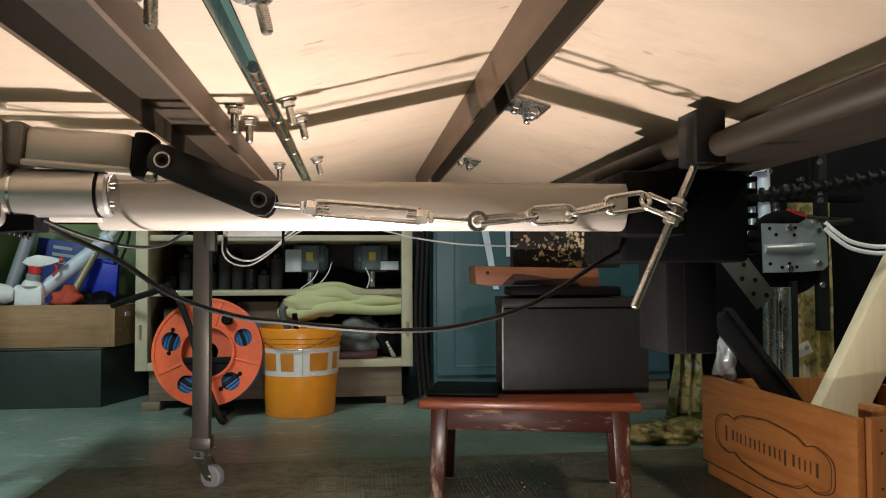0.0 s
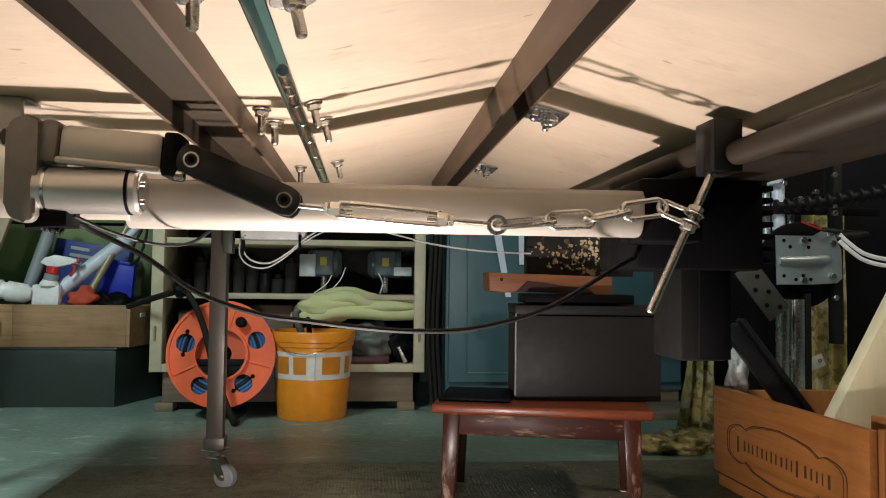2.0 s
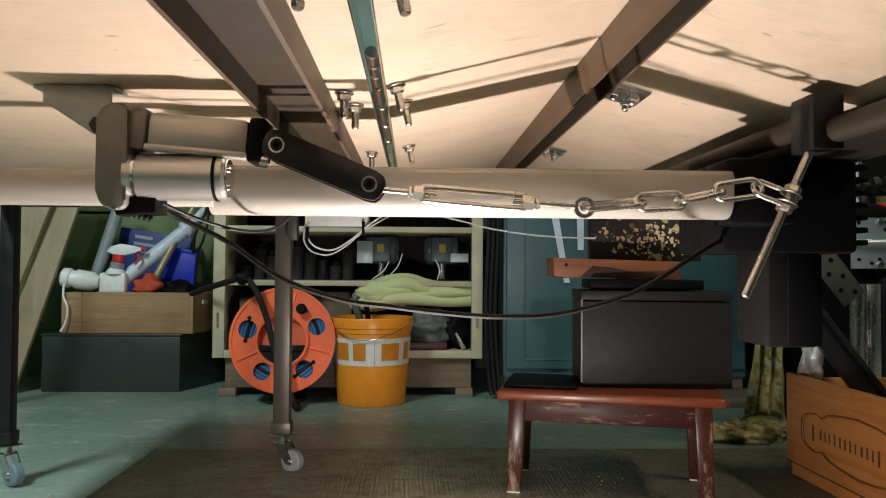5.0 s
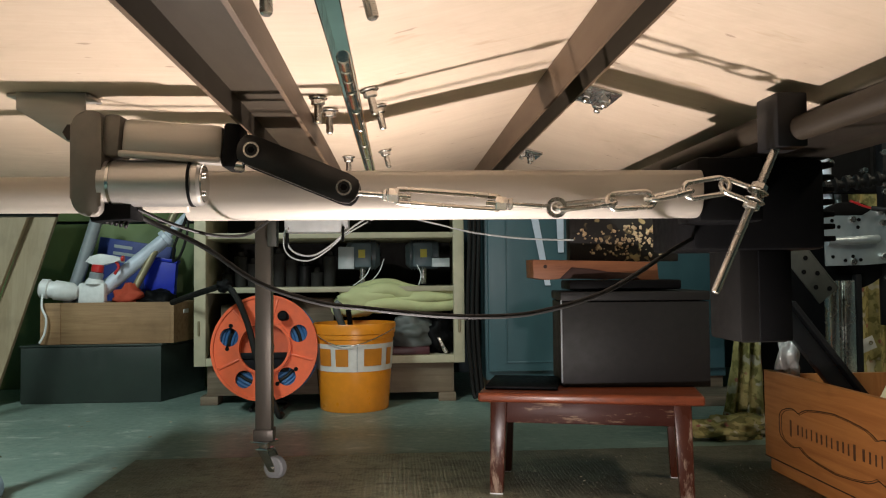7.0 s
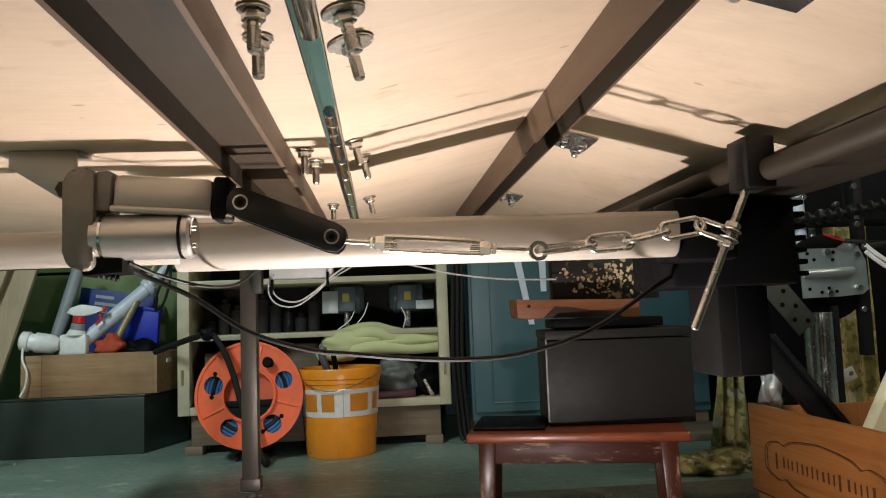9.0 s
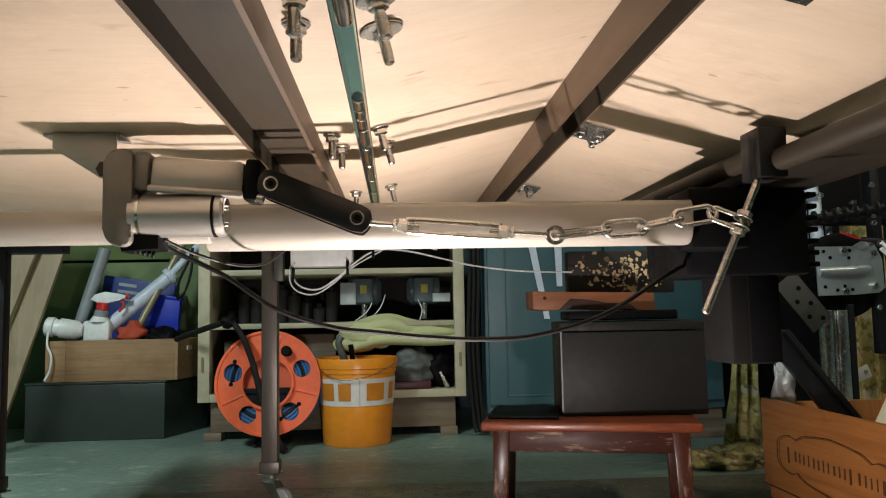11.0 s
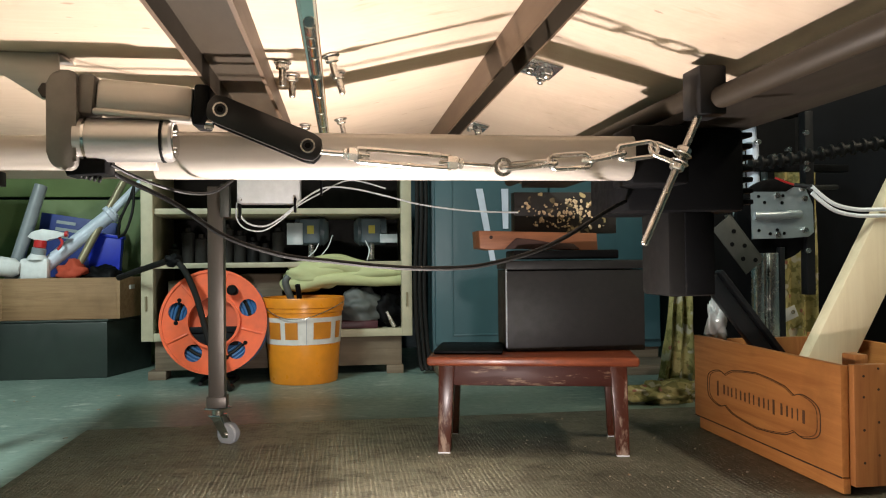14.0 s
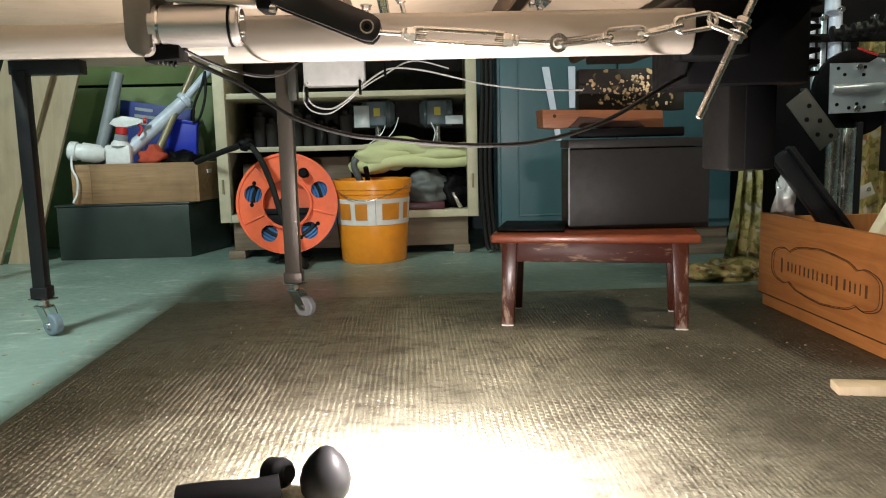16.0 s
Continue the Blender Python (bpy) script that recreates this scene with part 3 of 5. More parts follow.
def bolt(x, y, parent, length=0.024, washer=0.0085, turn=None, r=0.0033, z=ZT):
    b = Form().rod((x, y, z), (x, y, z - length), r, 14, 0.0012)
    for k in range(9):
        zz = z - 0.010 - k * (length - 0.012) / 9
        b.ring((x, y, zz), (x, y, zz - 0.0007), r * 0.9, r * 1.09, 14)
    w = Form().rod((x, y, z - 0.0004), (x, y, z - 0.0024), washer, 24, 0.0006)
    n = Form().rod((x, y, z - 0.0026), (x, y, z - 0.0078), 0.0062, 6, 0.0008)
    forms = [b, w, n]
    if turn:
        for f in forms:
            f.turn(turn)
    ob = part("bolt", forms[0], ZINC, parent)
    part("washer", forms[1], ZINC, ob)
    part("nut", forms[2], ZINC, ob)


for x, y in ((-0.040, 0.530), (-0.036, 0.49), (-0.042, 0.812), (-0.036, 0.862), (-0.036, 1.15)):
    bolt(x, y, table)
for x, y, w in ((0.008, 0.505, 0.012), (0.010, 0.552, 0.014), (0.004, 0.797, 0.0085), (0.010, 0.870, 0.0085), (0.013, 1.135, 0.009)):
    bolt(x, y, table, washer=w, turn=LIFT)


def fixing_plate(x0, y0, x1, y1, holes):
    f = Form().box(x0, x1, y0, y1, ZT - 0.004, ZT - 0.0005, 0.0008).turn(DROP)
    p = part("fixing_plate", f, ZINC, table, "zinc-plated fixing plate")
    for x, y in holes:
        head = Form().rod((x, y, ZT - 0.004), (x, y, ZT - 0.012), 0.0068, 6, 0.001).rod((x, y, ZT - 0.012), (x, y, ZT - 0.017), 0.004, 12, 0.001).turn(DROP)
        part("bolt_head", head, ZINC, p)


fixing_plate(0.2175, 0.945, 0.278, 1.01, [(0.243, 0.963), (0.264, 0.99), (0.264, 0.963)])
fixing_plate(0.2175, 1.36, 0.27, 1.42, [(0.24, 1.38), (0.258, 1.40)])
fixing_plate(0.2175, 0.40, 0.30, 0.57, [(0.235, 0.43), (0.275, 0.45), (0.235, 0.49), (0.275, 0.52), (0.25, 0.55)])

part("side_rail", Form().box(0.414, 0.516, -0.6, 1.75, 0.566, 0.582, 0.002), RAIL_STEEL, table, "brown steel side rail under the leaf's edge")
part("side_edge", Form().box(0.518, 0.524, -0.6, 0.62, 0.567, 0.6, 0.001), PLY_EDGE, table, "pale wooden lipping of the side rail")
part("end_rail", Form().box(-0.83, -0.68, 1.735, 1.775, 0.568, 0.5975, 0.002), DARK_STEEL, table)

# cross tube and the thinner pipe that slides in it
tube = Form()
out = []
y0, y1, z0, z1 = 0.872, 0.918, 0.4945, 0.541
for cy, cz, a0, r in ((y1 - 0.006, z1 - 0.006, 0, 0.006), (y0 + 0.006, z1 - 0.006, 90, 0.006), (y0 + 0.017, z0 + 0.017, 180, 0.017), (y1 - 0.017, z0 + 0.017, 270, 0.017)):
    for k in range(9):
        w = radians(a0 + 90 * k / 8)
        out.append((cy + r * math.cos(w), cz + r * math.sin(w)))
tube.prism(out, 0, -0.176, 0.332, 0.0015)
part("cross_tube", tube, ANODISED, table, "satin aluminium cross tube", sharp=50)
part("inner_pipe", Form().rod((-0.82, 0.888, 0.518), (-0.17, 0.888, 0.518), 0.0175, 32, 0.001).turn(Matrix.Translation((0, 0.876, 0)) @ Matrix.Diagonal((1, 0.62, 1, 1)) @ Matrix.Translation((0, -0.888, 0))), ANODISED, table, "satin aluminium pipe")


def caster(leg, x, y, wheel_mat, turn):
    m = pose(x, y, 0, 0, 0, turn)
    f = Form().box(-0.022, 0.022, -0.022, 0.022, 0.078, 0.082, 0.001, m).rod(m @ Vector((0, 0, 0.062)), m @ Vector((0, 0, 0.078)), 0.0125, 20, 0.002)
    for s in (-1, 1):
        f.add([(a, s * 0.0135 + o, z) for o in (0, 0.0022) for a, z in ((-0.014, 0.066), (0.014, 0.066), (0.034, 0.03), (0.034, 0.018), (0.02, 0.018))],
              [(0, 1, 2, 3, 4), (9, 8, 7, 6, 5), (0, 5, 6, 1), (1, 6, 7, 2), (2, 7, 8, 3), (3, 8, 9, 4), (4, 9, 5, 0)], m)
    f.box(-0.014, 0.016, -0.0155, 0.0155, 0.06, 0.066, 0.001, m)
    fork = part("caster_fork", f, CHROME, leg, "chrome swivel fork")
    c = m @ Vector((0.027, 0, 0.025))
    ax = m.to_3x3() @ Vector((0, 1, 0))
    w = Form().lathe(c - ax * 0.0105, c + ax * 0.0105, [(0, 0.014), (0, 0.0205), (0.003, 0.0245), (0.0105, 0.025), (0.018, 0.0245), (0.021, 0.0205), (0.021, 0.014)], 32)
    part("caster_wheel", w, wheel_mat, leg)
    part("axle", Form().rod(c - ax * 0.018, c + ax * 0.018, 0.005, 12, 0.001), CHROME, leg)


def table_leg(x, y, half, material, wheel, turn, top):
    leg = part("leg", Form().box(x - half, x + half, y - half, y + half, 0.082, top, 0.0025), material, table, "square steel table leg")
    f = Form().box(x - half - 0.004, x + half + 0.004, y - half - 0.004, y + half + 0.004, 0.083, 0.108, 0.002)
    part("leg_collar", f, material, leg)
    caster(leg, x, y, wheel, turn)


table_leg(-0.265, 1.84, 0.0175, LEG_STEEL, GREY_WHEEL, -25, 0.575)
table_leg(-0.806, 1.74, 0.0145, DARK_STEEL, BLUE_WHEEL, -30, 0.575)

# ---- actuator, link, turnbuckle and chain ----
YA = 0.80
act = thing("linear_actuator", (-0.2, YA, 0.48), "grey electric linear actuator hung from a bracket under the table", "actuator")
h = Form()
out = []
for cx, cz, a0, r in ((-0.2235, 0.572, 0, 0.006), (-0.2305, 0.566, 90, 0.012), (-0.2275, 0.505, 180, 0.015), (-0.2255, 0.498, 270, 0.008)):
    for k in range(7):
        w = radians(a0 + 90 * k / 6)
        out.append((cx + r * math.cos(w), cz + r * math.sin(w)))
h.prism(out, 1, YA - 0.021, YA + 0.021, 0.003)
part("gear_housing", h, GEAR_GREY, act, "grey cast gear housing")
TILT = Matrix.Translation((-0.217, YA, 0.559)) @ Matrix.Rotation(radians(4.5), 4, "Y") @ Matrix.Translation((0.217, -YA, -0.559))
part("gear_collar", Form().box(-0.219, -0.204, YA - 0.0165, YA + 0.0165, 0.541, 0.577, 0.004).turn(TILT), GEAR_GREY, act)
part("guide_tube", Form().box(-0.204, -0.119, YA - 0.015, YA + 0.015, 0.543, 0.575, 0.006).box(-0.204, -0.119, YA - 0.019, YA - 0.012, 0.541, 0.547, 0.002).turn(TILT), GUIDE_ALU, act, "brushed aluminium guide tube")
part("end_cap", Form().box(-0.119, -0.105, YA - 0.0175, YA + 0.0175, 0.539, 0.577, 0.003).turn(TILT), BLACK, act, "black plastic end cap")
part("piston_rod", Form().rod((-0.108, YA, 0.553), (-0.094, YA, 0.552), 0.009, 20, 0.001).rod((-0.11, YA - 0.012, 0.534), (-0.102, YA - 0.012, 0.533), 0.005, 12, 0.001), CHROME, act, "chrome piston rod")
motor = part("motor_can", Form().lathe((-0.221, YA - 0.004, 0.519), (-0.138, YA - 0.004, 0.519), [(0, 0.018), (0.0, 0.0195), (0.008, 0.0195), (0.0085, 0.019), (0.0095, 0.019), (0.010, 0.0198), (0.074, 0.0198), (0.0745, 0.019), (0.076, 0.019), (0.0765, 0.0198), (0.081, 0.0195), (0.083, 0.0178)], 40), MOTOR_ALU, act, "brushed cylindrical motor can")
part("motor_end", Form().rod((-0.138, YA - 0.004, 0.519), (-0.1365, YA - 0.004, 0.519), 0.0165, 32, 0.0008), CHROME, motor, "shiny motor end plate")
for dz in (-0.009, 0.006):
    part("vent_screw", Form().rod((-0.1366, YA - 0.008, 0.519 + dz), (-0.1345, YA - 0.008, 0.519 + dz), 0.0022, 10, 0.0004), CHROME, motor)
for x in (-0.2125, -0.1468):
    part("motor_band", Form().ring((x - 0.0012, YA - 0.004, 0.519), (x + 0.0012, YA - 0.004, 0.519), 0.0185, 0.0201, 40), CHROME if x < -0.2 else BLACK, motor)
part("connector_box", Form().prism([(-0.2355, 0.503), (-0.196, 0.501), (-0.196, 0.488), (-0.229, 0.486)], 1, YA - 0.012, YA + 0.02, 0.002), BLACK, act, "black plastic connector box")
part("bracket", Form().prism([(-0.295, 0.5975), (-0.238, 0.5975), (-0.238, 0.566), (-0.243, 0.556), (-0.252, 0.555), (-0.295, 0.583)], 1, YA - 0.003, YA + 0.001, 0.0006).box(-0.305, -0.236, YA + 0.001, YA + 0.03, 0.5945, 0.5975, 0.0006), GUIDE_ALU, act, "bare steel mounting bracket")
pin = part("bracket_bolt", Form().rod((-0.246, YA - 0.010, 0.562), (-0.246, YA + 0.02, 0.562), 0.004, 14, 0.001), RAW_STEEL, act)
part("bolt_head", Form().rod((-0.246, YA - 0.011, 0.562), (-0.246, YA - 0.004, 0.562), 0.0075, 6, 0.001), RAW_STEEL, pin)

P0, P1 = Vector((-0.095, YA - 0.014, 0.5455)), Vector((-0.0175, YA - 0.014, 0.5135))


def link_plate(y0, y1):
    d = (P1 - P0)
    d = Vector((d.x, d.z)).normalized()
    nrm = Vector((-d.y, d.x))
    r, outl = 0.0128, []
    for c, a0 in (((P1.x, P1.z), -90), ((P0.x, P0.z), 90)):
        for ang, in [(-90,), (-70,), (-50,), (-25,), (0,), (25,), (50,), (70,), (90,)]:
            w = radians(ang + (0 if a0 < 0 else 180))
            v = d * math.cos(w) + nrm * math.sin(w)
            k = 1.0 / max(abs(math.cos(w)), abs(math.sin(w))) ** 0.35
            outl.append((c[0] + v.x * r * k, c[1] + v.y * r * k))
    return Form().prism(outl, 1, y0, y1, 0.0008)


arm = thing("link_arm", (-0.06, YA, 0.49), "black flat link arm pinned to the actuator's rod", "link arm")
part("side_plate", link_plate(YA - 0.017, YA - 0.011), BLACK_SATIN, arm)
part("side_plate", link_plate(YA + 0.008, YA + 0.013), BLACK_SATIN, arm)
for p in (P0, P1):
    q = part("pin", Form().rod((p.x, YA - 0.019, p.z), (p.x, YA + 0.015, p.z), 0.0055, 20, 0.001), BLACK_SATIN, arm, "dark socket-head pin")
    part("pin_collar", Form().ring((p.x, YA - 0.0195, p.z), (p.x, YA - 0.0165, p.z), 0.0052, 0.0068, 24), ZINC, q)
    part("socket", Form().rod((p.x, YA - 0.0197, p.z), (p.x, YA - 0.0185, p.z), 0.003, 6), BLACK, q)

YC = 0.805
A, B = Vector((-0.016, YC, 0.512)), Vector((0.169, YC - 0.002, 0.4975))


def along(t):
    return A.lerp(B, t)


tb = thing("turnbuckle", along(0.5), "zinc-plated open-body turnbuckle between link arm and chain", "turnbuckle")
u = (B - A).normalized()
side = Vector((-u.z, 0, u.x))
part("eye_rod", Form().rod(along(0.02), along(0.30), 0.0026, 12).ring(along(0.0) - Vector((0, 0.003, 0)), along(0.0) + Vector((0, 0.003, 0)), 0.004, 0.0075, 20), ZINC, tb)
part("eye_rod", Form().rod(along(0.66), along(0.955), 0.0022, 12).ring(B - Vector((0, 0.0022, 0)), B + Vector((0, 0.0022, 0)), 0.0058, 0.0092, 24), ZINC, tb)
body = Form()
for s in (-1, 1):
    body.sweep([along(0.23) + side * 0.004 * s, along(0.26) + side * 0.0058 * s, along(0.48) + side * 0.0062 * s, along(0.69) + side * 0.0058 * s, along(0.72) + side * 0.004 * s], 0.0026, 10)
part("body", body, ZINC, tb, "open frame of the turnbuckle")
for t0, t1 in ((0.19, 0.245), (0.705, 0.76)):
    part("end_nut", Form().rod(along(t0), along(t1), 0.0068, 6, 0.001), ZINC, tb)
for t0 in (0.165, 0.765):
    part("lock_nut", Form().rod(along(t0), along(t0 + 0.022), 0.0058, 6, 0.0008), ZINC, tb)

chain = thing("steel_chain", (0.26, YC, 0.47), "short zinc-plated steel chain from turnbuckle to lever rod", "chain")
KNOTS = [Vector((0.171, YC, 0.498)), Vector((0.219, YC, 0.5025)), Vector((0.255, YC, 0.505)), Vector((0.289, YC, 0.512)), Vector((0.324, YC, 0.5175)), Vector((0.351, YC - 0.006, 0.5055))]
for k in range(5):
    a, b = KNOTS[k], KNOTS[k + 1]
    d = (b - a).normalized()
    a, b = a - d * 0.0035, b + d * 0.0035
    roll = radians((20, 62, 12, 68, 60)[k])
    s0 = Vector((0, 1, 0)) * math.cos(roll) + Vector((-d.z, 0, d.x)) * math.sin(roll)
    s0 = (s0 - d * s0.dot(d)).normalized()
    w, n = 0.0082, []
    L = (b - a).length
    for i in range(8):
        th = radians(-90 + 180 * i / 7)
        n.append(b - d * w + d * (w * math.cos(th)) + s0 * (w * math.sin(th)))
    for i in range(8):
        th = radians(90 + 180 * i / 7)
        n.append(a + d * w + d * (w * math.cos(th)) + s0 * (w * math.sin(th)))
    part("chain_link", Form().sweep(n, 0.0024, 10, True, 2), ZINC, chain)

# ---- lever shaft with its threaded rod ----
shaft = thing("lever_shaft", (0.385, 0.5, 0.56), "round steel shaft carrying a threaded lever rod", "shaft")
part("shaft_bar", Form().rod((0.386, -0.5, 0.566), (0.386, 0.80, 0.566), 0.0112, 28, 0.001), SHAFT_STEEL, shaft)
part("shaft_stub", Form().rod((0.38, 0.82, 0.577), (0.38, 1.72, 0.577), 0.011, 28, 0.002), SHAFT_STEEL, shaft)
part("clamp_block", Form().box(0.364, 0.392, 0.785, 0.825, 0.549, 0.598, 0.002), DARK_STEEL, shaft, "dark steel clamp block")
T0, T1 = Vector((0.3735, YC - 0.004, 0.558)), Vector((0.307, YC - 0.012, 0.420))
f = Form().rod(T0, T1, 0.0034, 14, 0.001)
d = (T1 - T0).normalized()
for k in range(68):
    p = T0 + d * (0.010 + k * 0.0021)
    f.ring(p, p + d * 0.0009, 0.003, 0.0039, 12)
rod = part("threaded_rod", f, ZINC, shaft, "long threaded rod")
m0 = T0.lerp(T1, 0.37)
for off, r, ln, sg in ((-0.012, 0.0072, 0.006, 6), (-0.005, 0.0098, 0.002, 24), (0.004, 0.0098, 0.002, 24), (0.007, 0.0072, 0.0065, 6)):
    part("nut" if sg == 6 else "washer", Form().rod(m0 + d * off, m0 + d * (off + ln), r, sg, 0.0008), ZINC, rod)

# ---- drive unit at the end of the cross tube ----
drive = thing("drive_unit", (0.43, 1.0, 0.37), "black ribbed drive unit beside the end of the cross tube", "drive unit")
part("upper_case", Form().box(0.352, 0.502, 0.95, 1.09, 0.463, 0.564, 0.006), BLACK, drive)
part("lower_case", Form().box(0.411, 0.470, 0.97, 1.056, 0.359, 0.468, 0.005), BLACK_CASE, drive, "grey-black lower case")
# black sheet over the grey case: its unlit front put into colour
part("unlit_front", Form().box(0.432, 0.4695, 0.966, 0.9695, 0.361, 0.4625, 0.001), BLACK, drive)
part("tube_collar", Form().box(0.3325, 0.40, 0.885, 0.95, 0.49, 0.556, 0.004), BLACK, drive)
for k in range(7):
    z = 0.472 + k * 0.0138
    part("cooling_rib", Form().box(0.502, 0.516, 0.955, 1.085, z, z + 0.006, 0.0015), BLACK, drive)
part("top_mount", Form().box(0.42, 0.48, 1.0, 1.06, 0.564, 0.5655, 0.0005), BLACK, drive)

# ---- cables ----
def cable(name, pts, r, material, label, smooth=8):
    ob = part(name, Form().sweep(pts, r, 10, False, smooth), material)
    return tagged(ob, label, "cable")


cable("power_cable", [(-0.222, YA, 0.492), (-0.21, 0.82, 0.497), (-0.193, 0.84, 0.488), (-0.15, 0.85, 0.466), (-0.101, 0.85, 0.433), (-0.046, 0.85, 0.414), (-0.002, 0.85, 0.408), (0.05, 0.85, 0.402), (0.102, 0.85, 0.399), (0.161, 0.86, 0.402), (0.233, 0.87, 0.422), (0.322, 0.93, 0.464), (0.365, 0.97, 0.48)], 0.0024, RUBBER, "black rubber power cable sagging under the table")
cable("thin_cable", [(-0.196, YA + 0.005, 0.498), (-0.175, 0.83, 0.487), (-0.145, 0.86, 0.478), (-0.12, 0.89, 0.480), (-0.10, 0.90, 0.4945)], 0.0016, RUBBER, "thin black lead looping to the cross tube")
sr = thing("strain_relief", (-0.222, YA, 0.48), "ribbed black strain relief on the power cable", "strain relief")
for k in range(6):
    a, b = Vector((-0.226 + 0.004 * k, YA + 0.002, 0.4905 - 0.0012 * k)), Vector((-0.2235 + 0.004 * k, YA + 0.0025, 0.4897 - 0.0012 * k))
    part("rib", Form().rod(a, b, 0.0042 - 0.0002 * k, 14, 0.0006), RUBBER, sr)

psu = thing("power_supply", (-0.14, 1.79, 0.53), "white power supply box fixed under the table", "power supply")
part("case", Form().box(-0.21, -0.075, 1.76, 1.81, 0.532, 0.5975, 0.004), WHITE_PLASTIC, psu)
part("side_clip", Form().box(-0.247, -0.227, 1.77, 1.80, 0.503, 0.575, 0.002), DULL_STEEL, psu, "grey metal clip")
for x, z in ((-0.202, 0.54), (-0.085, 0.54)):
    part("screw", Form().rod((x, 1.759, z), (x, 1.763, z), 0.003, 10), ZINC, psu)
WHITE_RUN = [(-0.203, 1.76, 0.545), (-0.203, 1.755, 0.51), (-0.184, 1.75, 0.488), (-0.148, 1.75, 0.483), (-0.110, 1.75, 0.505), (-0.075, 1.75, 0.535), (-0.023, 1.76, 0.566), (0.04, 1.77, 0.565), (0.12, 1.78, 0.548), (0.193, 1.8, 0.532), (0.30, 1.8, 0.518), (0.42, 1.81, 0.514)]
cable("white_cable", WHITE_RUN, 0.002, WHITE_PLASTIC, "white cable from the power supply box")
cable("white_cable", [(x - 0.008, y + 0.012, z - 0.010 if i < 7 else z + 0.02) for i, (x, y, z) in enumerate(WHITE_RUN[:9])], 0.0017, WHITE_PLASTIC, "white cable from the power supply box")
for i, (x, z) in enumerate(((-0.203, 0.515), (-0.086, 0.528), (-0.03, 0.565))):
    tagged(part("cable_tie", Form().box(x - 0.0025, x + 0.0025, 1.745, 1.765, z - 0.016, z + 0.016, 0.001), BLACK), "black cable tie round the white cable", "cable tie", "cable ties")

# ---- work light on the floor ----
wl = thing("work_light", (-0.13, 0.84, 0.005), "black hand lamp lying on the mat, switched on", "work light")
part("handle", Form().sweep([(-0.245, 0.835, 0.022), (-0.21, 0.838, 0.024), (-0.165, 0.84, 0.024), (-0.135, 0.845, 0.026)], 0.017, 16), BLACK, wl)
part("knob", Form().lathe((-0.155, 0.885, 0.03), (-0.128, 0.865, 0.034), [(0, 0.008), (0.003, 0.017), (0.02, 0.018), (0.026, 0.016), (0.033, 0.01)], 24), BLACK, wl)
part("lamp_head", Form().lathe((-0.088, 0.858, 0.005), (-0.084, 0.858, 0.07), [(0, 0.012), (0.004, 0.022), (0.012, 0.027), (0.026, 0.029), (0.04, 0.0255), (0.052, 0.018), (0.061, 0.009), (0.064, 0.003)], 32), BLACK, wl)
part("bulb", Form().lathe((-0.012, 0.846, 0.034), (0.03, 0.845, 0.062), [(0, 0.008), (0.006, 0.02), (0.018, 0.026), (0.032, 0.026), (0.044, 0.018), (0.05, 0.004)], 28), glow_material("bulb_glow", (1, 0.94, 0.86), 60.0), wl, "glowing frosted bulb")


# ---- stool and what stands on it ----
def turned(cx, cy, deg):
    return pose(cx, cy, 0, 0, 0, deg)


STOOL = turned(0.42, 1.70, -14)
st = thing("footstool", (0.42, 1.70, 0), "low red-brown varnished wooden footstool, worn at the edges", "stool")
part("seat", Form().box(-0.215, 0.215, -0.115, 0.115, 0.188, 0.207, 0.006, STOOL, 3), STOOL_TOP, st, "glossy red-brown seat board")
for sx in (-1, 1):
    for sy in (-1, 1):
        f = Form()
        v = [(sx * (0.176 + e * 0.006) + i * 0.017 * k, sy * (0.075 + e * 0.012) + j * 0.014 * k, 0.005 if e else 0.189) for e, k in ((0, 1.0), (1, 0.78)) for i in (-1, 1) for j in (-1, 1)]
        vs, fs = f.add(v, [(0, 1, 3, 2), (4, 6, 7, 5), (0, 4, 5, 1), (2, 3, 7, 6), (0, 2, 6, 4), (1, 5, 7, 3)], STOOL)
        bmesh.ops.bevel(f.bm, geom=list(f.bm.edges), offset=0.003, segments=2, affect="EDGES", profile=0.5)
        leg = part("leg", f, STOOL_LEG, st)
        x, y = sx * 0.182, sy * 0.087
        part("foot_pad", Form().box(x - 0.013, x + 0.013, y - 0.011, y + 0.011, 0.0045, 0.008, 0.001, STOOL), WHITE_PLASTIC, leg)
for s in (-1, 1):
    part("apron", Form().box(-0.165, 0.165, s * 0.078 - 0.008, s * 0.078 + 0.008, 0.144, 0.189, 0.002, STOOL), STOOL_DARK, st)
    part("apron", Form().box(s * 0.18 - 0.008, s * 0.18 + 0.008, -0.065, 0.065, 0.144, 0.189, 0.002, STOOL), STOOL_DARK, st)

CASE = turned(0.520, 1.755, -6)
cs = thing("black_case", (0.523, 1.80, 0.216), "charcoal laminated box standing on the footstool", "box")
part("body", Form().box(-0.149, 0.149, -0.09, 0.10, 0.208, 0.381, 0.002, CASE), CHARCOAL, cs)
part("lid", Form().box(-0.151, 0.151, -0.092, 0.102, 0.383, 0.402, 0.003, CASE), CHARCOAL, cs)
part("edge_strip", Form().box(-0.1515, -0.148, -0.0925, -0.089, 0.217, 0.385, 0.0008, CASE), GREY_PIPE, cs, "worn pale corner edge")
# flat dark piece on the seat, left of the case
tr = thing("dark_slab", (0.28, 1.73, 0.216), "flat dark slab lying on the footstool", "tray")
part("tray", Form().box(-0.205, -0.06, -0.075, 0.09, 0.2075, 0.2155, 0.002, STOOL), BLACK, tr)
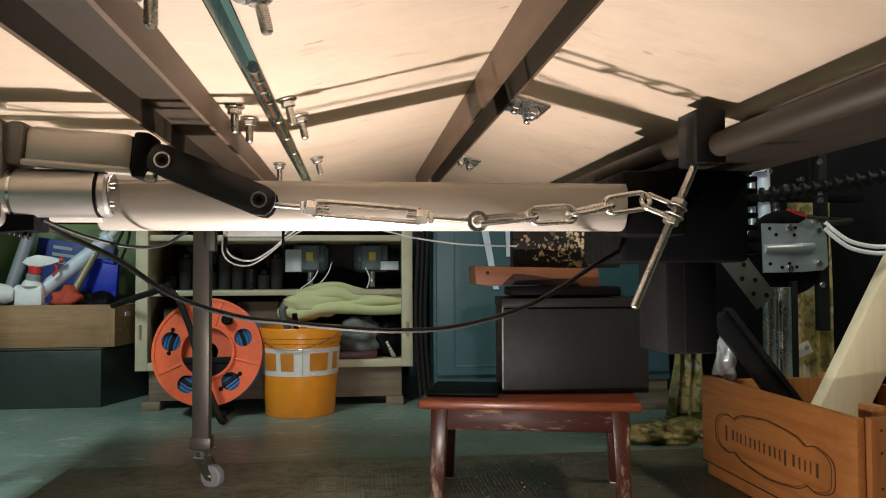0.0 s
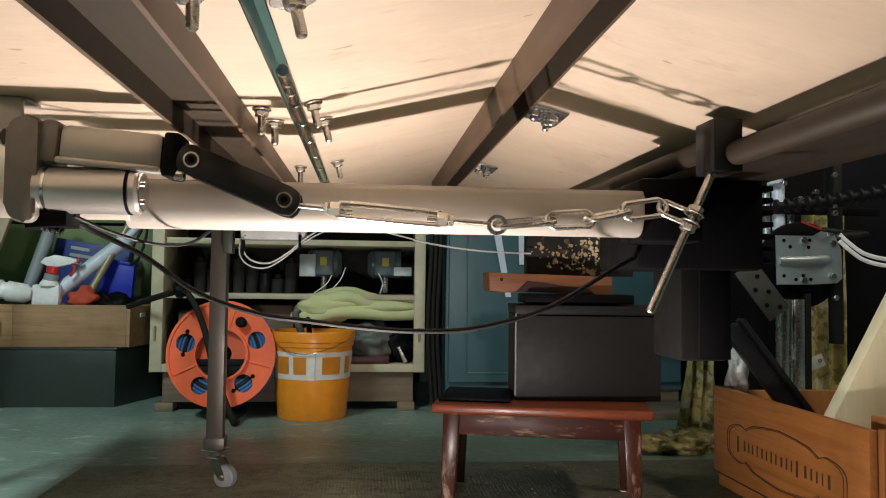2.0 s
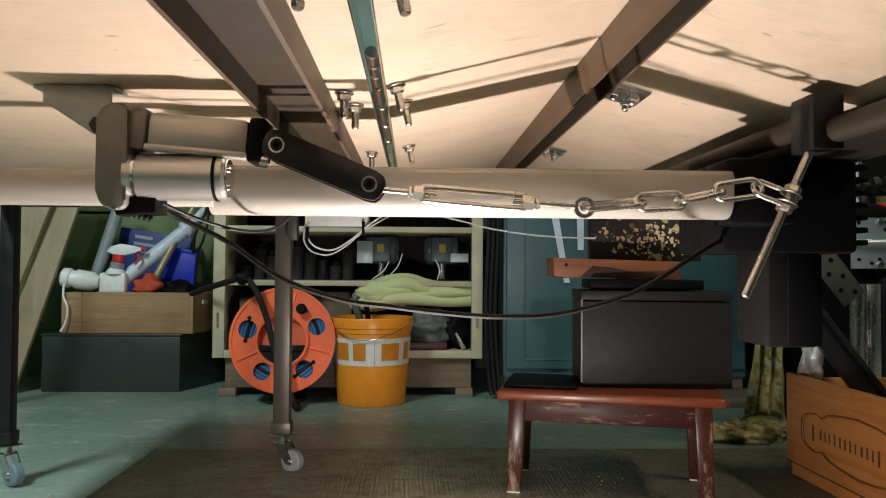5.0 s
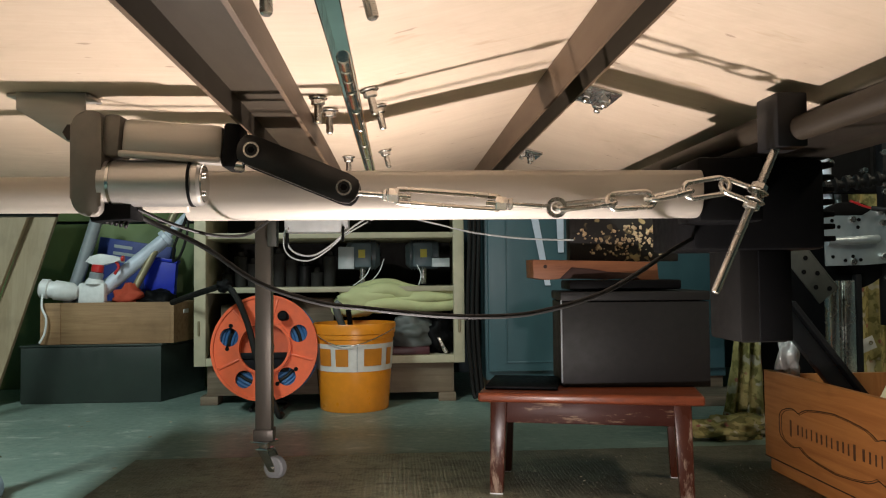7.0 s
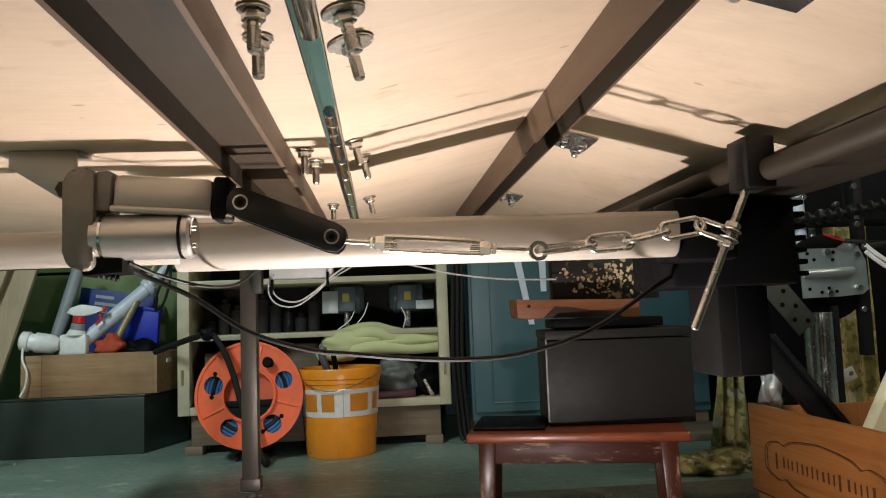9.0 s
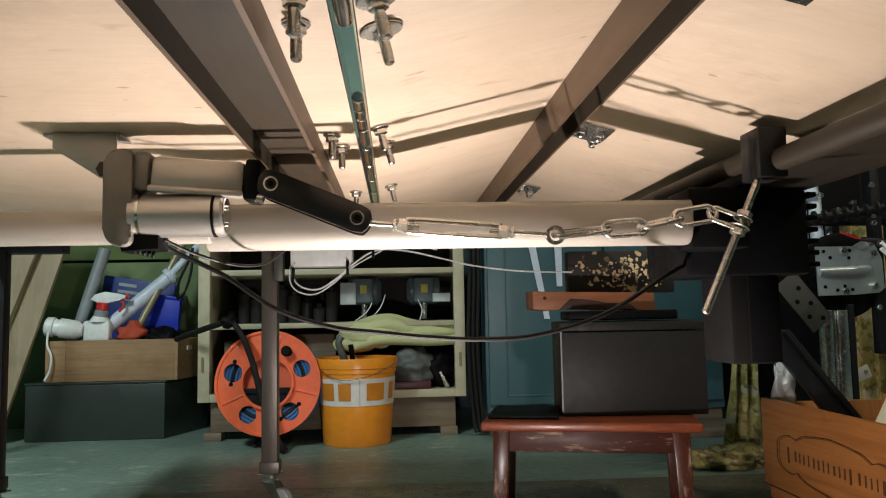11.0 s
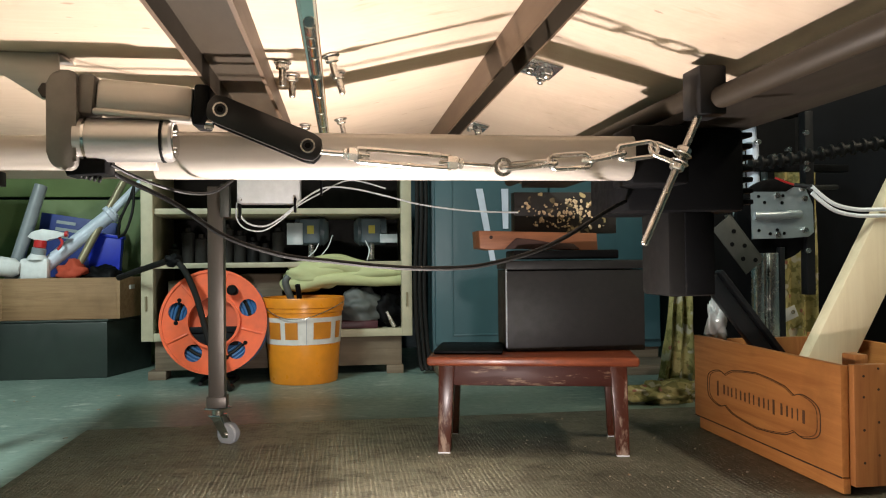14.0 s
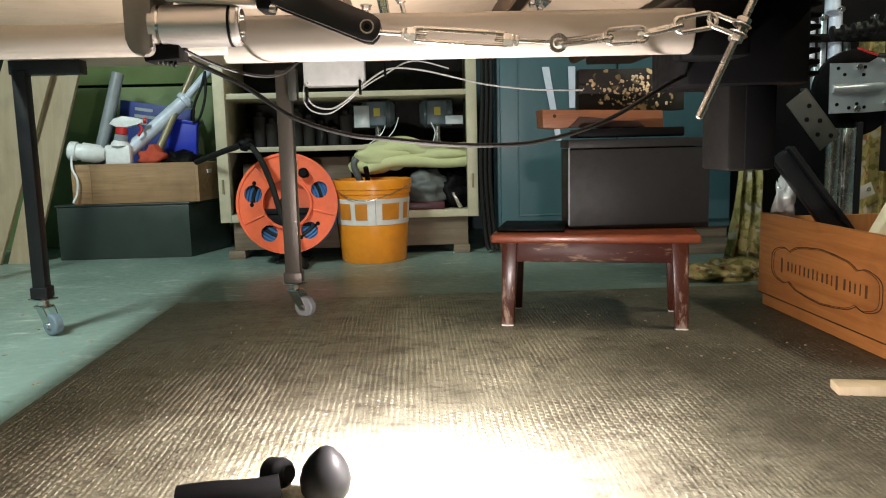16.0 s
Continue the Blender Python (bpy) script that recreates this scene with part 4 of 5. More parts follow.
pd = thing("foam_pad", (0.50, 1.80, 0.405), "thin dark pad lying on the black box", "pad")
part("pad", Form().box(-0.13, 0.10, -0.07, 0.09, 0.405, 0.425, 0.004, CASE), BLACK, pd)
wb = thing("wooden_block", (0.455, 1.80, 0.425), "red-brown offcut of wood with a dark broken edge", "wood block")
part("block", Form().prism([(0.315, 0.470), (0.585, 0.463), (0.588, 0.423), (0.50, 0.4275), (0.47, 0.426), (0.42, 0.431), (0.345, 0.4265), (0.317, 0.431)], 1, 1.742, 1.83, 0.0015), BROWN_BLOCK, wb)
part("split_face", Form().prism([(0.372, 0.4285), (0.398, 0.4525), (0.44, 0.449), (0.475, 0.4425), (0.53, 0.4395), (0.545, 0.4275), (0.46, 0.4275)], 1, 1.7395, 1.7425, 0.0006), DARK_WOOD, wb, "dark split surface")
part("nail_hole", Form().rod((0.342, 1.7415, 0.455), (0.342, 1.745, 0.455), 0.004, 12), INK, wb)
ch = thing("flaked_board", (0.545, 1.87, 0.466), "dark board covered with pale flaked chips", "board")
part("board", Form().box(0.42, 0.672, 1.85, 1.885, 0.466, 0.565, 0.002), CHIPPED, ch)
flakes = Form()
for i in range(150):
    x, z = 0.545 + rng.gauss(0, 0.055), 0.515 + rng.gauss(0, 0.02)
    if 0.43 < x < 0.66 and 0.472 < z < 0.56:
        s = rng.choice((0.0014, 0.002, 0.0028, 0.004, 0.0055)) * rng.uniform(0.7, 1.2)
        flakes.box(-s, s, -0.002, 0.002, -s * 0.7, s * 0.7, s * 0.35, pose(x, 1.8495, z, rng.uniform(-25, 25), rng.uniform(0, 180), rng.uniform(-25, 25)), seg=1)
part("flake_litter", flakes, surface("pale_flakes", (0.66, 0.47, 0.28), 0.7, 0.0, (0.4, 0.26, 0.12), 90, (1, 1, 1), 0.2, 0.3, 0.5), ch, "pale brown flakes")["kind"] = "stuff"

# ---- bucket ----
bk = thing("plastic_bucket", (-0.117, 2.72, 0), "orange plastic bucket with a white printed band", "bucket")
BC = Vector((-0.117, 2.72, 0))
wall = [(0.0, 0.110), (0.004, 0.113), (0.12, 0.1215), (0.235, 0.1295), (0.236, 0.133), (0.25, 0.134), (0.252, 0.137), (0.281, 0.1385), (0.284, 0.137), (0.284, 0.132), (0.24, 0.127), (0.02, 0.110)]
part("pail", Form().lathe(BC, BC + Vector((0, 0, 1)), wall, 56), BUCKET, bk)


def on_bucket(a, z, off=0.0):
    r = 0.113 + (z - 0.004) * 0.0713 + off
    w = radians(a)
    return (BC.x + r * math.sin(w), BC.y - r * math.cos(w), z)


def patch(a0, a1, z0, z1, off, n=12, slant=0.0):
    f = Form()
    v = []
    for o in (off, off + 0.0006):
        for i in range(n + 1):
            a = a0 + (a1 - a0) * i / n
            v += [on_bucket(a, z0, o), on_bucket(a + slant, z1, o)]
    k = 2 * (n + 1)
    faces = []
    for i in range(n):
        a = 2 * i
        faces += [(a, a + 2, a + 3, a + 1), (k + a, k + a + 1, k + a + 3, k + a + 2), (a, k + a, k + a + 2, a + 2), (a + 1, a + 3, k + a + 3, k + a + 1)]
    f.add(v, faces)
    return f


band = part("printed_band", patch(-92, 92, 0.132, 0.220, 0.0009, 40), BAND, bk, "white band with orange shapes")
part("band_seam", patch(6.5, 7.3, 0.132, 0.220, 0.002, 1), GREY_PIPE, band)
for a0, a1, z0, z1 in ((-57, -33, 0.15, 0.205), (-25, -6, 0.15, 0.205), (17, 46, 0.15, 0.205), (57, 70, 0.15, 0.205)):
    part("printed_shape", patch(a0, a1, z0, z1, 0.0024, 4), PRINT, band)
pts = []
for k in range(15):
    w = radians(-78 + 156 * k / 14)
    pts.append((BC.x + 0.137 * math.sin(w), BC.y - 0.137 * math.cos(w) - 0.004, 0.268 - 0.05 * math.cos(w) ** 2 * (1 - 0.35 * math.sin(w))))
part("wire_handle", Form().sweep(pts, 0.0016, 8, False, 3), ZINC, bk, "thin wire handle hanging down")
tp = thing("dark_tools", (-0.12, 2.74, 0.02), "dark tool ends sticking out of the bucket", "tool")
part("tool_shaft", Form().sweep([(-0.10, 2.74, 0.05), (-0.15, 2.72, 0.25), (-0.175, 2.7, 0.33), (-0.165, 2.7, 0.355)], 0.012, 12), GREY_BAG, tp)
part("tool_shaft", Form().sweep([(-0.14, 2.76, 0.05), (-0.13, 2.72, 0.25), (-0.135, 2.69, 0.325)], 0.009, 12), BLACK, tp)

# ---- cable reel ----
rl = thing("cable_reel", (-0.413, 2.70, 0), "orange plastic cable reel with blue cable, standing on a tube foot", "cable reel")
LEAN_REEL = Matrix.Translation((-0.402, 2.70, 0.205)) @ Matrix.Rotation(radians(-6), 4, "X")


def disc_with_holes(r_out, r_in, holes, y0, y1, seg=72):
    """A flange in the xz plane about the origin; its holes are cut between two rings."""
    f = Form()
    bm = f.bm
    outer = [(r_out * math.cos(2 * math.pi * i / seg), r_out * math.sin(2 * math.pi * i / seg)) for i in range(seg)]
    inner = [(r_in * math.cos(2 * math.pi * i / seg), r_in * math.sin(2 * math.pi * i / seg)) for i in range(seg)]
    loops = [outer, inner] + [[(cx + r * math.cos(2 * math.pi * i / 24), cz + r * math.sin(2 * math.pi * i / 24)) for i in range(24)] for cx, cz, r in holes]
    edges = []
    for lp in loops:
        vs = [bm.verts.new((x, y0, z)) for x, z in lp]
        edges += [bm.edges.new((vs[i], vs[(i + 1) % len(vs)])) for i in range(len(vs))]
    geom = bmesh.ops.triangle_fill(bm, use_beauty=True, edges=edges)["geom"]
    faces = [g for g in geom if isinstance(g, bmesh.types.BMFace)]
    ext = bmesh.ops.extrude_face_region(bm, geom=faces)["geom"]
    bmesh.ops.translate(bm, vec=(0, y1 - y0, 0), verts=[g for g in ext if isinstance(g, bmesh.types.BMVert)])
    return f


R = 0.168
holes = [(0.118 * math.cos(radians(a)), 0.118 * math.sin(radians(a)), r) for a, r in ((163, 0.030), (22, 0.028), (238, 0.028), (308, 0.029), (56, 0.013))]
front = part("front_flange", disc_with_holes(R, 0.08, holes, -0.062, -0.054).turn(LEAN_REEL), ORANGE, rl, "orange flange with round openings")
part("rim", Form().ring((0, -0.066, 0), (0, -0.05, 0), R - 0.006, R + 0.003, 72).turn(LEAN_REEL), ORANGE, front)
part("hub_rim", Form().ring((0, -0.075, 0), (0, -0.05, 0), 0.078, 0.086, 56).turn(LEAN_REEL), ORANGE, front)
# flange orange darkened by about a quarter: the recess's shade in the colour
part("hub_pan", Form().ring((0, -0.045, 0), (0, -0.040, 0), 0.03, 0.082, 48).turn(LEAN_REEL), surface("shaded_orange_plastic", (0.62, 0.1, 0.035), 0.4), front)
part("hub_bar", Form().box(-0.078, 0.078, -0.062, -0.04, -0.036, -0.016, 0.003).box(-0.078, 0.078, -0.056, -0.04, -0.078, -0.03, 0.003).turn(LEAN_REEL), DARK_PANEL, front)
for a in (75, 130, 205, 275, 345):
    part("flange_rib", Form().box(0.088, 0.16, -0.0655, -0.06, -0.003, 0.003, 0.001).turn(LEAN_REEL @ Matrix.Rotation(radians(-a), 4, "Y")), ORANGE, front)
part("winding_knob", Form().lathe((0.0625, -0.06, 0.100), (0.0625, -0.1, 0.100), [(0, 0.012), (0.01, 0.012), (0.014, 0.016), (0.034, 0.017), (0.04, 0.012)], 24).turn(LEAN_REEL), BLACK, rl, "black winding knob")
part("back_flange", Form().ring((0, 0.05, 0), (0, 0.058, 0), 0.06, R, 64).turn(LEAN_REEL), BLUE_CABLE, rl, "dark blue rear flange")
for k in range(9):
    yy = -0.047 + k * 0.0115
    part("cable_turn", Form().sweep([(0.148 * math.cos(w), yy, 0.148 * math.sin(w)) for w in [2 * math.pi * i / 40 for i in range(40)]], 0.0058, 8, True, 1).turn(LEAN_REEL), BLUE_CABLE, rl)
for k in range(7):
    r = 0.085 + k * 0.0105
    part("cable_turn", Form().sweep([(r * math.cos(w), -0.046, r * math.sin(w)) for w in [2 * math.pi * i / 36 for i in range(36)]], 0.0056, 8, True, 1).turn(LEAN_REEL), BLUE_CABLE if k % 3 else RUBBER, rl)
for a, tilt in ((163, 8), (308, 52)):
    c = Vector((0.118 * math.cos(radians(a)), 0, 0.118 * math.sin(radians(a))))
    for end in (-1, 1):
        turn = LEAN_REEL @ Matrix.Translation(c) @ Matrix.Rotation(radians(tilt), 4, "Y")
        part("latch", Form().rod((0, -0.064, end * 0.037), (0, -0.05, end * 0.037), 0.0068, 16, 0.001).box(-0.0035, 0.0035, -0.0635, -0.052, min(end * 0.022, end * 0.036), max(end * 0.022, end * 0.036), 0.001).turn(turn), BLACK, front)
part("foot_frame", Form().sweep([(-0.45, 2.66, 0.008), (-0.45, 2.80, 0.008), (-0.35, 2.80, 0.008), (-0.35, 2.66, 0.008)], 0.006, 10, False, 4).rod((-0.40, 2.80, 0.008), (-0.402, 2.765, 0.2), 0.007, 12), DARK_STEEL, rl, "dark tube foot")
cable("reel_cord", [(-0.74, 2.80, 0.355), (-0.66, 2.72, 0.378), (-0.566, 2.62, 0.402), (-0.508, 2.57, 0.412), (-0.47, 2.555, 0.37), (-0.44, 2.55, 0.30), (-0.425, 2.545, 0.25), (-0.40, 2.54, 0.16), (-0.36, 2.53, 0.06), (-0.34, 2.53, 0.014), (-0.335, 2.56, 0.010)], 0.010, RUBBER, "thick black rubber cord hanging over the reel")
kn = thing("cord_clamp", (-0.508, 2.57, 0.40), "dark clamp holding the black cord", "clamp")
part("clamp_body", Form().lump((-0.512, 2.57, 0.412), (0.026, 0.018, 0.018), 3, 0.4), BLACK, kn)

# ---- shelf cabinet ----
cab = thing("shelf_cabinet", (-0.2, 2.95, 0), "open wooden shelf cabinet in yellowed cream paint", "cabinet")
for x0, x1 in ((-0.668, -0.628), (0.224, 0.262)):
    part("post", Form().box(x0, x1, 2.80, 2.84, 0.135, 0.80, 0.002), BEIGE_PAINT, cab)
part("side_panel", Form().box(-0.666, -0.648, 2.84, 3.25, 0.135, 0.80, 0.002), BEIGE_PAINT, cab)
part("side_panel", Form().box(0.243, 0.261, 2.84, 3.25, 0.135, 0.80, 0.002), BEIGE_PAINT, cab)
# near-black back holds the shelves' inner shade in its colour
part("back_panel", Form().box(-0.648, 0.243, 3.235, 3.25, 0.135, 0.80), CABINET_SHADE, cab, "back panel in the dark tone of the cabinet's shaded inside")
for z0, z1 in ((0.135, 0.162), (0.384, 0.402), (0.572, 0.592), (0.78, 0.80)):
    part("shelf", Form().box(-0.647, 0.242, 2.815 if z0 > 0.2 else 2.803, 3.234, z0, z1, 0.002), BEIGE_PAINT, cab)
part("plinth", Form().box(-0.63, 0.225, 2.83, 2.85, 0.03, 0.133, 0.002), OLD_PLANK, cab, "grey-brown plinth board")
for x in (-0.62, -0.05, 0.20):
    part("foot", Form().box(x - 0.03, x + 0.03, 2.815, 2.90, 0, 0.03, 0.002), OLD_PLANK, cab)
for x in (-0.651, 0.243):
    part("hinge", Form().rod((x, 2.797, 0.24), (x, 2.797, 0.29), 0.004, 10, 0.001), BRASS, cab)


def power_tool(x, y, z, flip, label):
    t = thing("electric_motor", (x, y, z), label, "motor", "motors on the shelf")
    s = -1 if flip else 1
    foot, z = z, z + 0.018
    f = Form().lathe((x - 0.06 * s, y, z + 0.095), (x + 0.065 * s, y, z + 0.095), [(0, 0.034), (0.004, 0.05), (0.05, 0.052), (0.11, 0.05), (0.125, 0.036)], 28)
    part("motor_body", f, TOOL_BLUE, t)
    part("terminal_box", Form().box(x - 0.04, x + 0.035, y - 0.062, y - 0.02, z + 0.05, z + 0.14, 0.006), TOOL_BLUE, t)
    part("nameplate", Form().box(x - 0.085 if not flip else x + 0.03, x - 0.028 if not flip else x + 0.095, y - 0.067, y - 0.063, z + (0.045 if not flip else 0.05), z + (0.125 if not flip else 0.082), 0.001), SILVER_LABEL, t, "pale metal plate")
    part("warning_label", Form().box(x - 0.012, x + 0.012, y - 0.0645, y - 0.0622, z + 0.085, z + 0.115), YELLOW_LABEL, t, "small yellow label")
    part("stand", Form().rod((x, y - 0.01, foot), (x, y - 0.01, z + 0.06), 0.012, 16, 0.001), ZINC, t)
    part("foot_plate", Form().box(x - 0.045, x + 0.045, y - 0.04, y + 0.04, foot, foot + 0.006, 0.001), BLACK, t)
    for k in range(5):
        xx = x + s * (0.0 + 0.011 * k)
        part("fin", Form().ring((xx, y, z + 0.095), (xx + 0.003, y, z + 0.095), 0.048, 0.056, 28), TOOL_BLUE, t)


power_tool(-0.10, 2.99, 0.4025, False, "blue-grey electric motor with a silver plate on the shelf")
power_tool(0.125, 2.99, 0.4025, True, "blue-grey electric motor with a pale strip on the shelf")
for a, b in (((-0.07, 2.93, 0.47), (-0.13, 2.90, 0.405)), ((-0.02, 2.93, 0.50), (-0.08, 2.88, 0.405)), ((0.10, 2.93, 0.48), (0.105, 2.89, 0.405))):
    cable("motor_lead", [a, tuple((p + q) / 2 + (0.012 if i == 0 else 0) for i, (p, q) in enumerate(zip(a, b))), b], 0.002, WHITE_PLASTIC, "thin pale lead hanging from a motor")

fm = thing("foam_rolls", (0.03, 2.86, 0.27), "pale yellow-green foam strips folded on the lower shelf", "foam")
for pts, r in (([(-0.19, 2.88, 0.315), (-0.12, 2.84, 0.36), (-0.02, 2.83, 0.392), (0.06, 2.84, 0.375), (0.15, 2.85, 0.37), (0.235, 2.86, 0.368)], 0.027),
               ([(-0.17, 2.87, 0.35), (-0.08, 2.86, 0.395), (0.0, 2.86, 0.405), (0.07, 2.87, 0.385), (0.22, 2.9, 0.352)], 0.025),
               ([(-0.14, 2.83, 0.315), (-0.05, 2.82, 0.34), (0.05, 2.83, 0.34), (0.14, 2.84, 0.335), (0.235, 2.85, 0.338)], 0.024)):
    part("strip", Form().sweep(pts, r, 14), FOAM, fm)
part("fold", Form().lump((-0.075, 2.845, 0.362), (0.115, 0.045, 0.05), 21, 0.22, 20, 30), FOAM, fm)
part("fold", Form().lump((-0.12, 2.85, 0.325), (0.075, 0.04, 0.032), 23, 0.2, 18, 26), FOAM, fm)
part("fold", Form().lump((0.10, 2.85, 0.362), (0.14, 0.04, 0.034), 25, 0.15, 18, 30), FOAM, fm)
gb = thing("grey_bag", (0.08, 2.87, 0.162), "crumpled dark grey bag on the lower shelf", "bag")
part("bag", Form().lump((0.075, 2.88, 0.235), (0.085, 0.07, 0.072), 2, 0.35, 20, 30), GREY_BAG, gb)
gb = thing("dark_bundle", (0.17, 2.88, 0.162), "dark tools heaped on the lower shelf", "tools")
part("tool_roll", Form().lump((0.18, 2.9, 0.225), (0.06, 0.06, 0.065), 5, 0.5, 20, 30), BLACK, gb)
part("steel_bit", Form().rod((0.20, 2.83, 0.165), (0.17, 2.84, 0.22), 0.008, 12, 0.002), ZINC, gb)
gb = thing("red_box", (0.08, 2.86, 0.162), "dull red flat box under the grey bag", "box")
part("box", Form().box(-0.02, 0.14, 2.815, 2.95, 0.163, 0.19, 0.004), MAROON, gb)
gb = thing("cardboard_boxes", (-0.28, 2.95, 0.162), "brown cartons standing on the lower shelf", "carton")
part("carton", Form().box(-0.35, -0.2, 2.9, 3.1, 0.163, 0.36, 0.004), OLD_PLANK, gb)
part("carton", Form().box(-0.60, -0.47, 2.9, 3.1, 0.163, 0.34, 0.004), OLD_PLANK, gb)
# stand-ins for dark clutter, most in the cabinet's shade colour
hp = thing("shelf_clutter", (-0.42, 3.0, 0.402), "plain dark shapes standing in for clutter on the middle shelf", "tools")
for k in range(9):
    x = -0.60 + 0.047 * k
    part("tin" if k % 2 else "tool", Form().lathe((x, 3.02, 0.403), (x, 3.02, 0.6), [(0, 0.022), (0.05 + 0.012 * (k * 5 % 7), 0.024), (0.055 + 0.012 * (k * 5 % 7), 0.012), (0.07 + 0.012 * (k * 5 % 7), 0.01)], 16), CABINET_SHADE if k % 3 else DARK_STEEL, hp)

# ---- chest, crate and what is stuck in it ----
bx = thing("storage_chest", (-1.05, 3.05, 0), "dark green-black low chest on the floor", "chest")
part("body", Form().prism([(-1.295, 2.915), (-0.812, 2.915), (-0.725, 3.18), (-1.2, 3.2)], 2, 0.0, 0.198, 0.004), GREEN_BOX, bx)
part("lid_edge", Form().prism([(-1.298, 2.911), (-0.808, 2.911), (-0.720, 3.184), (-1.205, 3.205)], 2, 0.199, 0.206, 0.002), GREEN_BOX, bx)
cr = thing("wooden_crate", (-1.0, 3.03, 0.206), "old pine crate standing on the dark chest", "crate")
part("front_board", Form().box(-1.225, -0.785, 2.93, 2.943, 0.207, 0.354, 0.0015), CRATE_WOOD, cr)
part("corner_post", Form().box(-1.225, -1.165, 2.9265, 2.9295, 0.207, 0.354, 0.001), CRATE_WOOD, cr)
part("back_board", Form().box(-1.225, -0.785, 3.13, 3.143, 0.207, 0.354, 0.0015), CRATE_WOOD, cr)
part("end_board", Form().prism([(-0.7845, 2.93), (-0.772, 2.93), (-0.735, 3.143), (-0.7845, 3.143)], 2, 0.207, 0.352, 0.0015), CRATE_WOOD, cr)
part("end_board", Form().box(-1.237, -1.2255, 2.93, 3.143, 0.207, 0.352, 0.0015), CRATE_WOOD, cr)
part("bottom_board", Form().box(-1.224, -0.786, 2.944, 3.129, 0.207, 0.215), CRATE_WOOD, cr)
part("label_slip", Form().box(-0.7555, -0.7515, 2.99, 3.05, 0.31, 0.325, 0.0005), PAPER, cr)


def pole(name, p0, p1, r, material, label, collar=None):
    t = thing(name, p0, label, "pipe")
    part("pipe", Form().rod(p0, p1, r, 24, 0.002), material, t)
    if collar:
        a, b = Vector(p0).lerp(Vector(p1), collar), Vector(p0).lerp(Vector(p1), collar + 0.05)
        part("collar", Form().rod(a, b, r * 1.35, 24, 0.003), material, t)
    return t


pole("grey_pipe", (-1.19, 3.05, 0.33), (-1.105, 3.12, 0.70), 0.023, GREY_PIPE, "grey plastic pipe leaning in the crate")
pole("pale_pipe", (-1.13, 3.0, 0.33), (-0.83, 3.08, 0.60), 0.026, PALE_PIPE, "pale blue plastic pipe lying across the crate", 0.93)
pole("pale_pipe", (-0.86, 3.07, 0.573), (-0.73, 3.10, 0.72), 0.015, PALE_PIPE, "thin pale blue pipe end")
pole("brass_pipe", (-0.985, 3.0, 0.30), (-0.80, 3.10, 0.72), 0.014, BRASS, "tarnished brass pipe leaning in the crate")
pole("black_rod", (-1.23, 3.1, 0.21), (-1.14, 3.18, 0.62), 0.009, BLACK, "thin black rod leaning behind the crate")
ct = thing("blue_carton", (-1.06, 3.2, 0.2), "dark blue carton with pale unreadable print", "carton")
CT = Matrix.Translation((-1.06, 3.18, 0)) @ Matrix.Rotation(radians(9), 4, "Y")
part("box", Form().box(-0.16, 0.12, 0, 0.06, 0.25, 0.585, 0.003, CT), BLUE_CARTON, ct)
for z, a, b in ((0.552, -0.10, -0.03), (0.525, -0.10, -0.015), (0.498, -0.10, -0.05)):
    part("print_bar", Form().box(a, b, -0.001, 0.001, z, z + 0.012, 0, CT), SILVER_LABEL, ct)
bb = thing("blue_tub", (-0.87, 3.12, 0.216), "bright blue plastic tub standing in the crate", "tub")
part("tub", Form().prism([(-0.922, 0.216), (-0.828, 0.216), (-0.808, 0.50), (-0.932, 0.52)], 1, 3.09, 3.125, 0.006), BLUE_BAG, bb)
part("tub_rim", Form().prism([(-0.936, 0.515), (-0.804, 0.494), (-0.804, 0.506), (-0.936, 0.528)], 1, 3.084, 3.13, 0.003), BLUE_BAG, bb)
rc = thing("red_cloth", (-0.96, 3.02, 0.3), "orange-red cloth in the crate", "cloth")
part("cloth", Form().lump((-0.955, 3.02, 0.365), (0.055, 0.04, 0.045), 4, 0.45, 20, 28), RED_CLOTH, rc)
dk = thing("dark_rags", (-0.86, 3.03, 0.3), "dark rags in the crate", "rags")
part("rag", Form().lump((-0.86, 3.03, 0.355), (0.07, 0.05, 0.04), 9, 0.45, 20, 28), BLACK, dk)
for pts in ([(-0.80, 3.02, 0.50), (-0.79, 3.0, 0.56), (-0.755, 3.0, 0.64), (-0.74, 3.0, 0.69)], [(-0.80, 3.02, 0.50), (-0.77, 3.0, 0.52), (-0.745, 3.0, 0.60), (-0.74, 3.0, 0.69)]):
    cable("coiled_lead", pts, 0.005, RUBBER, "black lead looped beside the crate")

sp = thing("spray_bottle", (-1.075, 2.985, 0.34), "white spray bottle with a red and white trigger head", "spray bottle")
part("bottle", Form().box(-1.125, -1.028, 2.965, 3.005, 0.34, 0.425, 0.012).lathe((-1.07, 2.985, 0.42), (-1.07, 2.985, 0.46), [(0, 0.035), (0.012, 0.03), (0.026, 0.018), (0.032, 0.018)], 20), WHITE_PLASTIC, sp)
part("grey_neck", Form().rod((-1.068, 2.985, 0.43), (-1.062, 2.985, 0.462), 0.024, 20, 0.003), GREY_PIPE, sp)
part("collar", Form().rod((-1.062, 2.985, 0.462), (-1.058, 2.985, 0.49), 0.021, 20, 0.003), RED_PLASTIC, sp, "red screw collar")
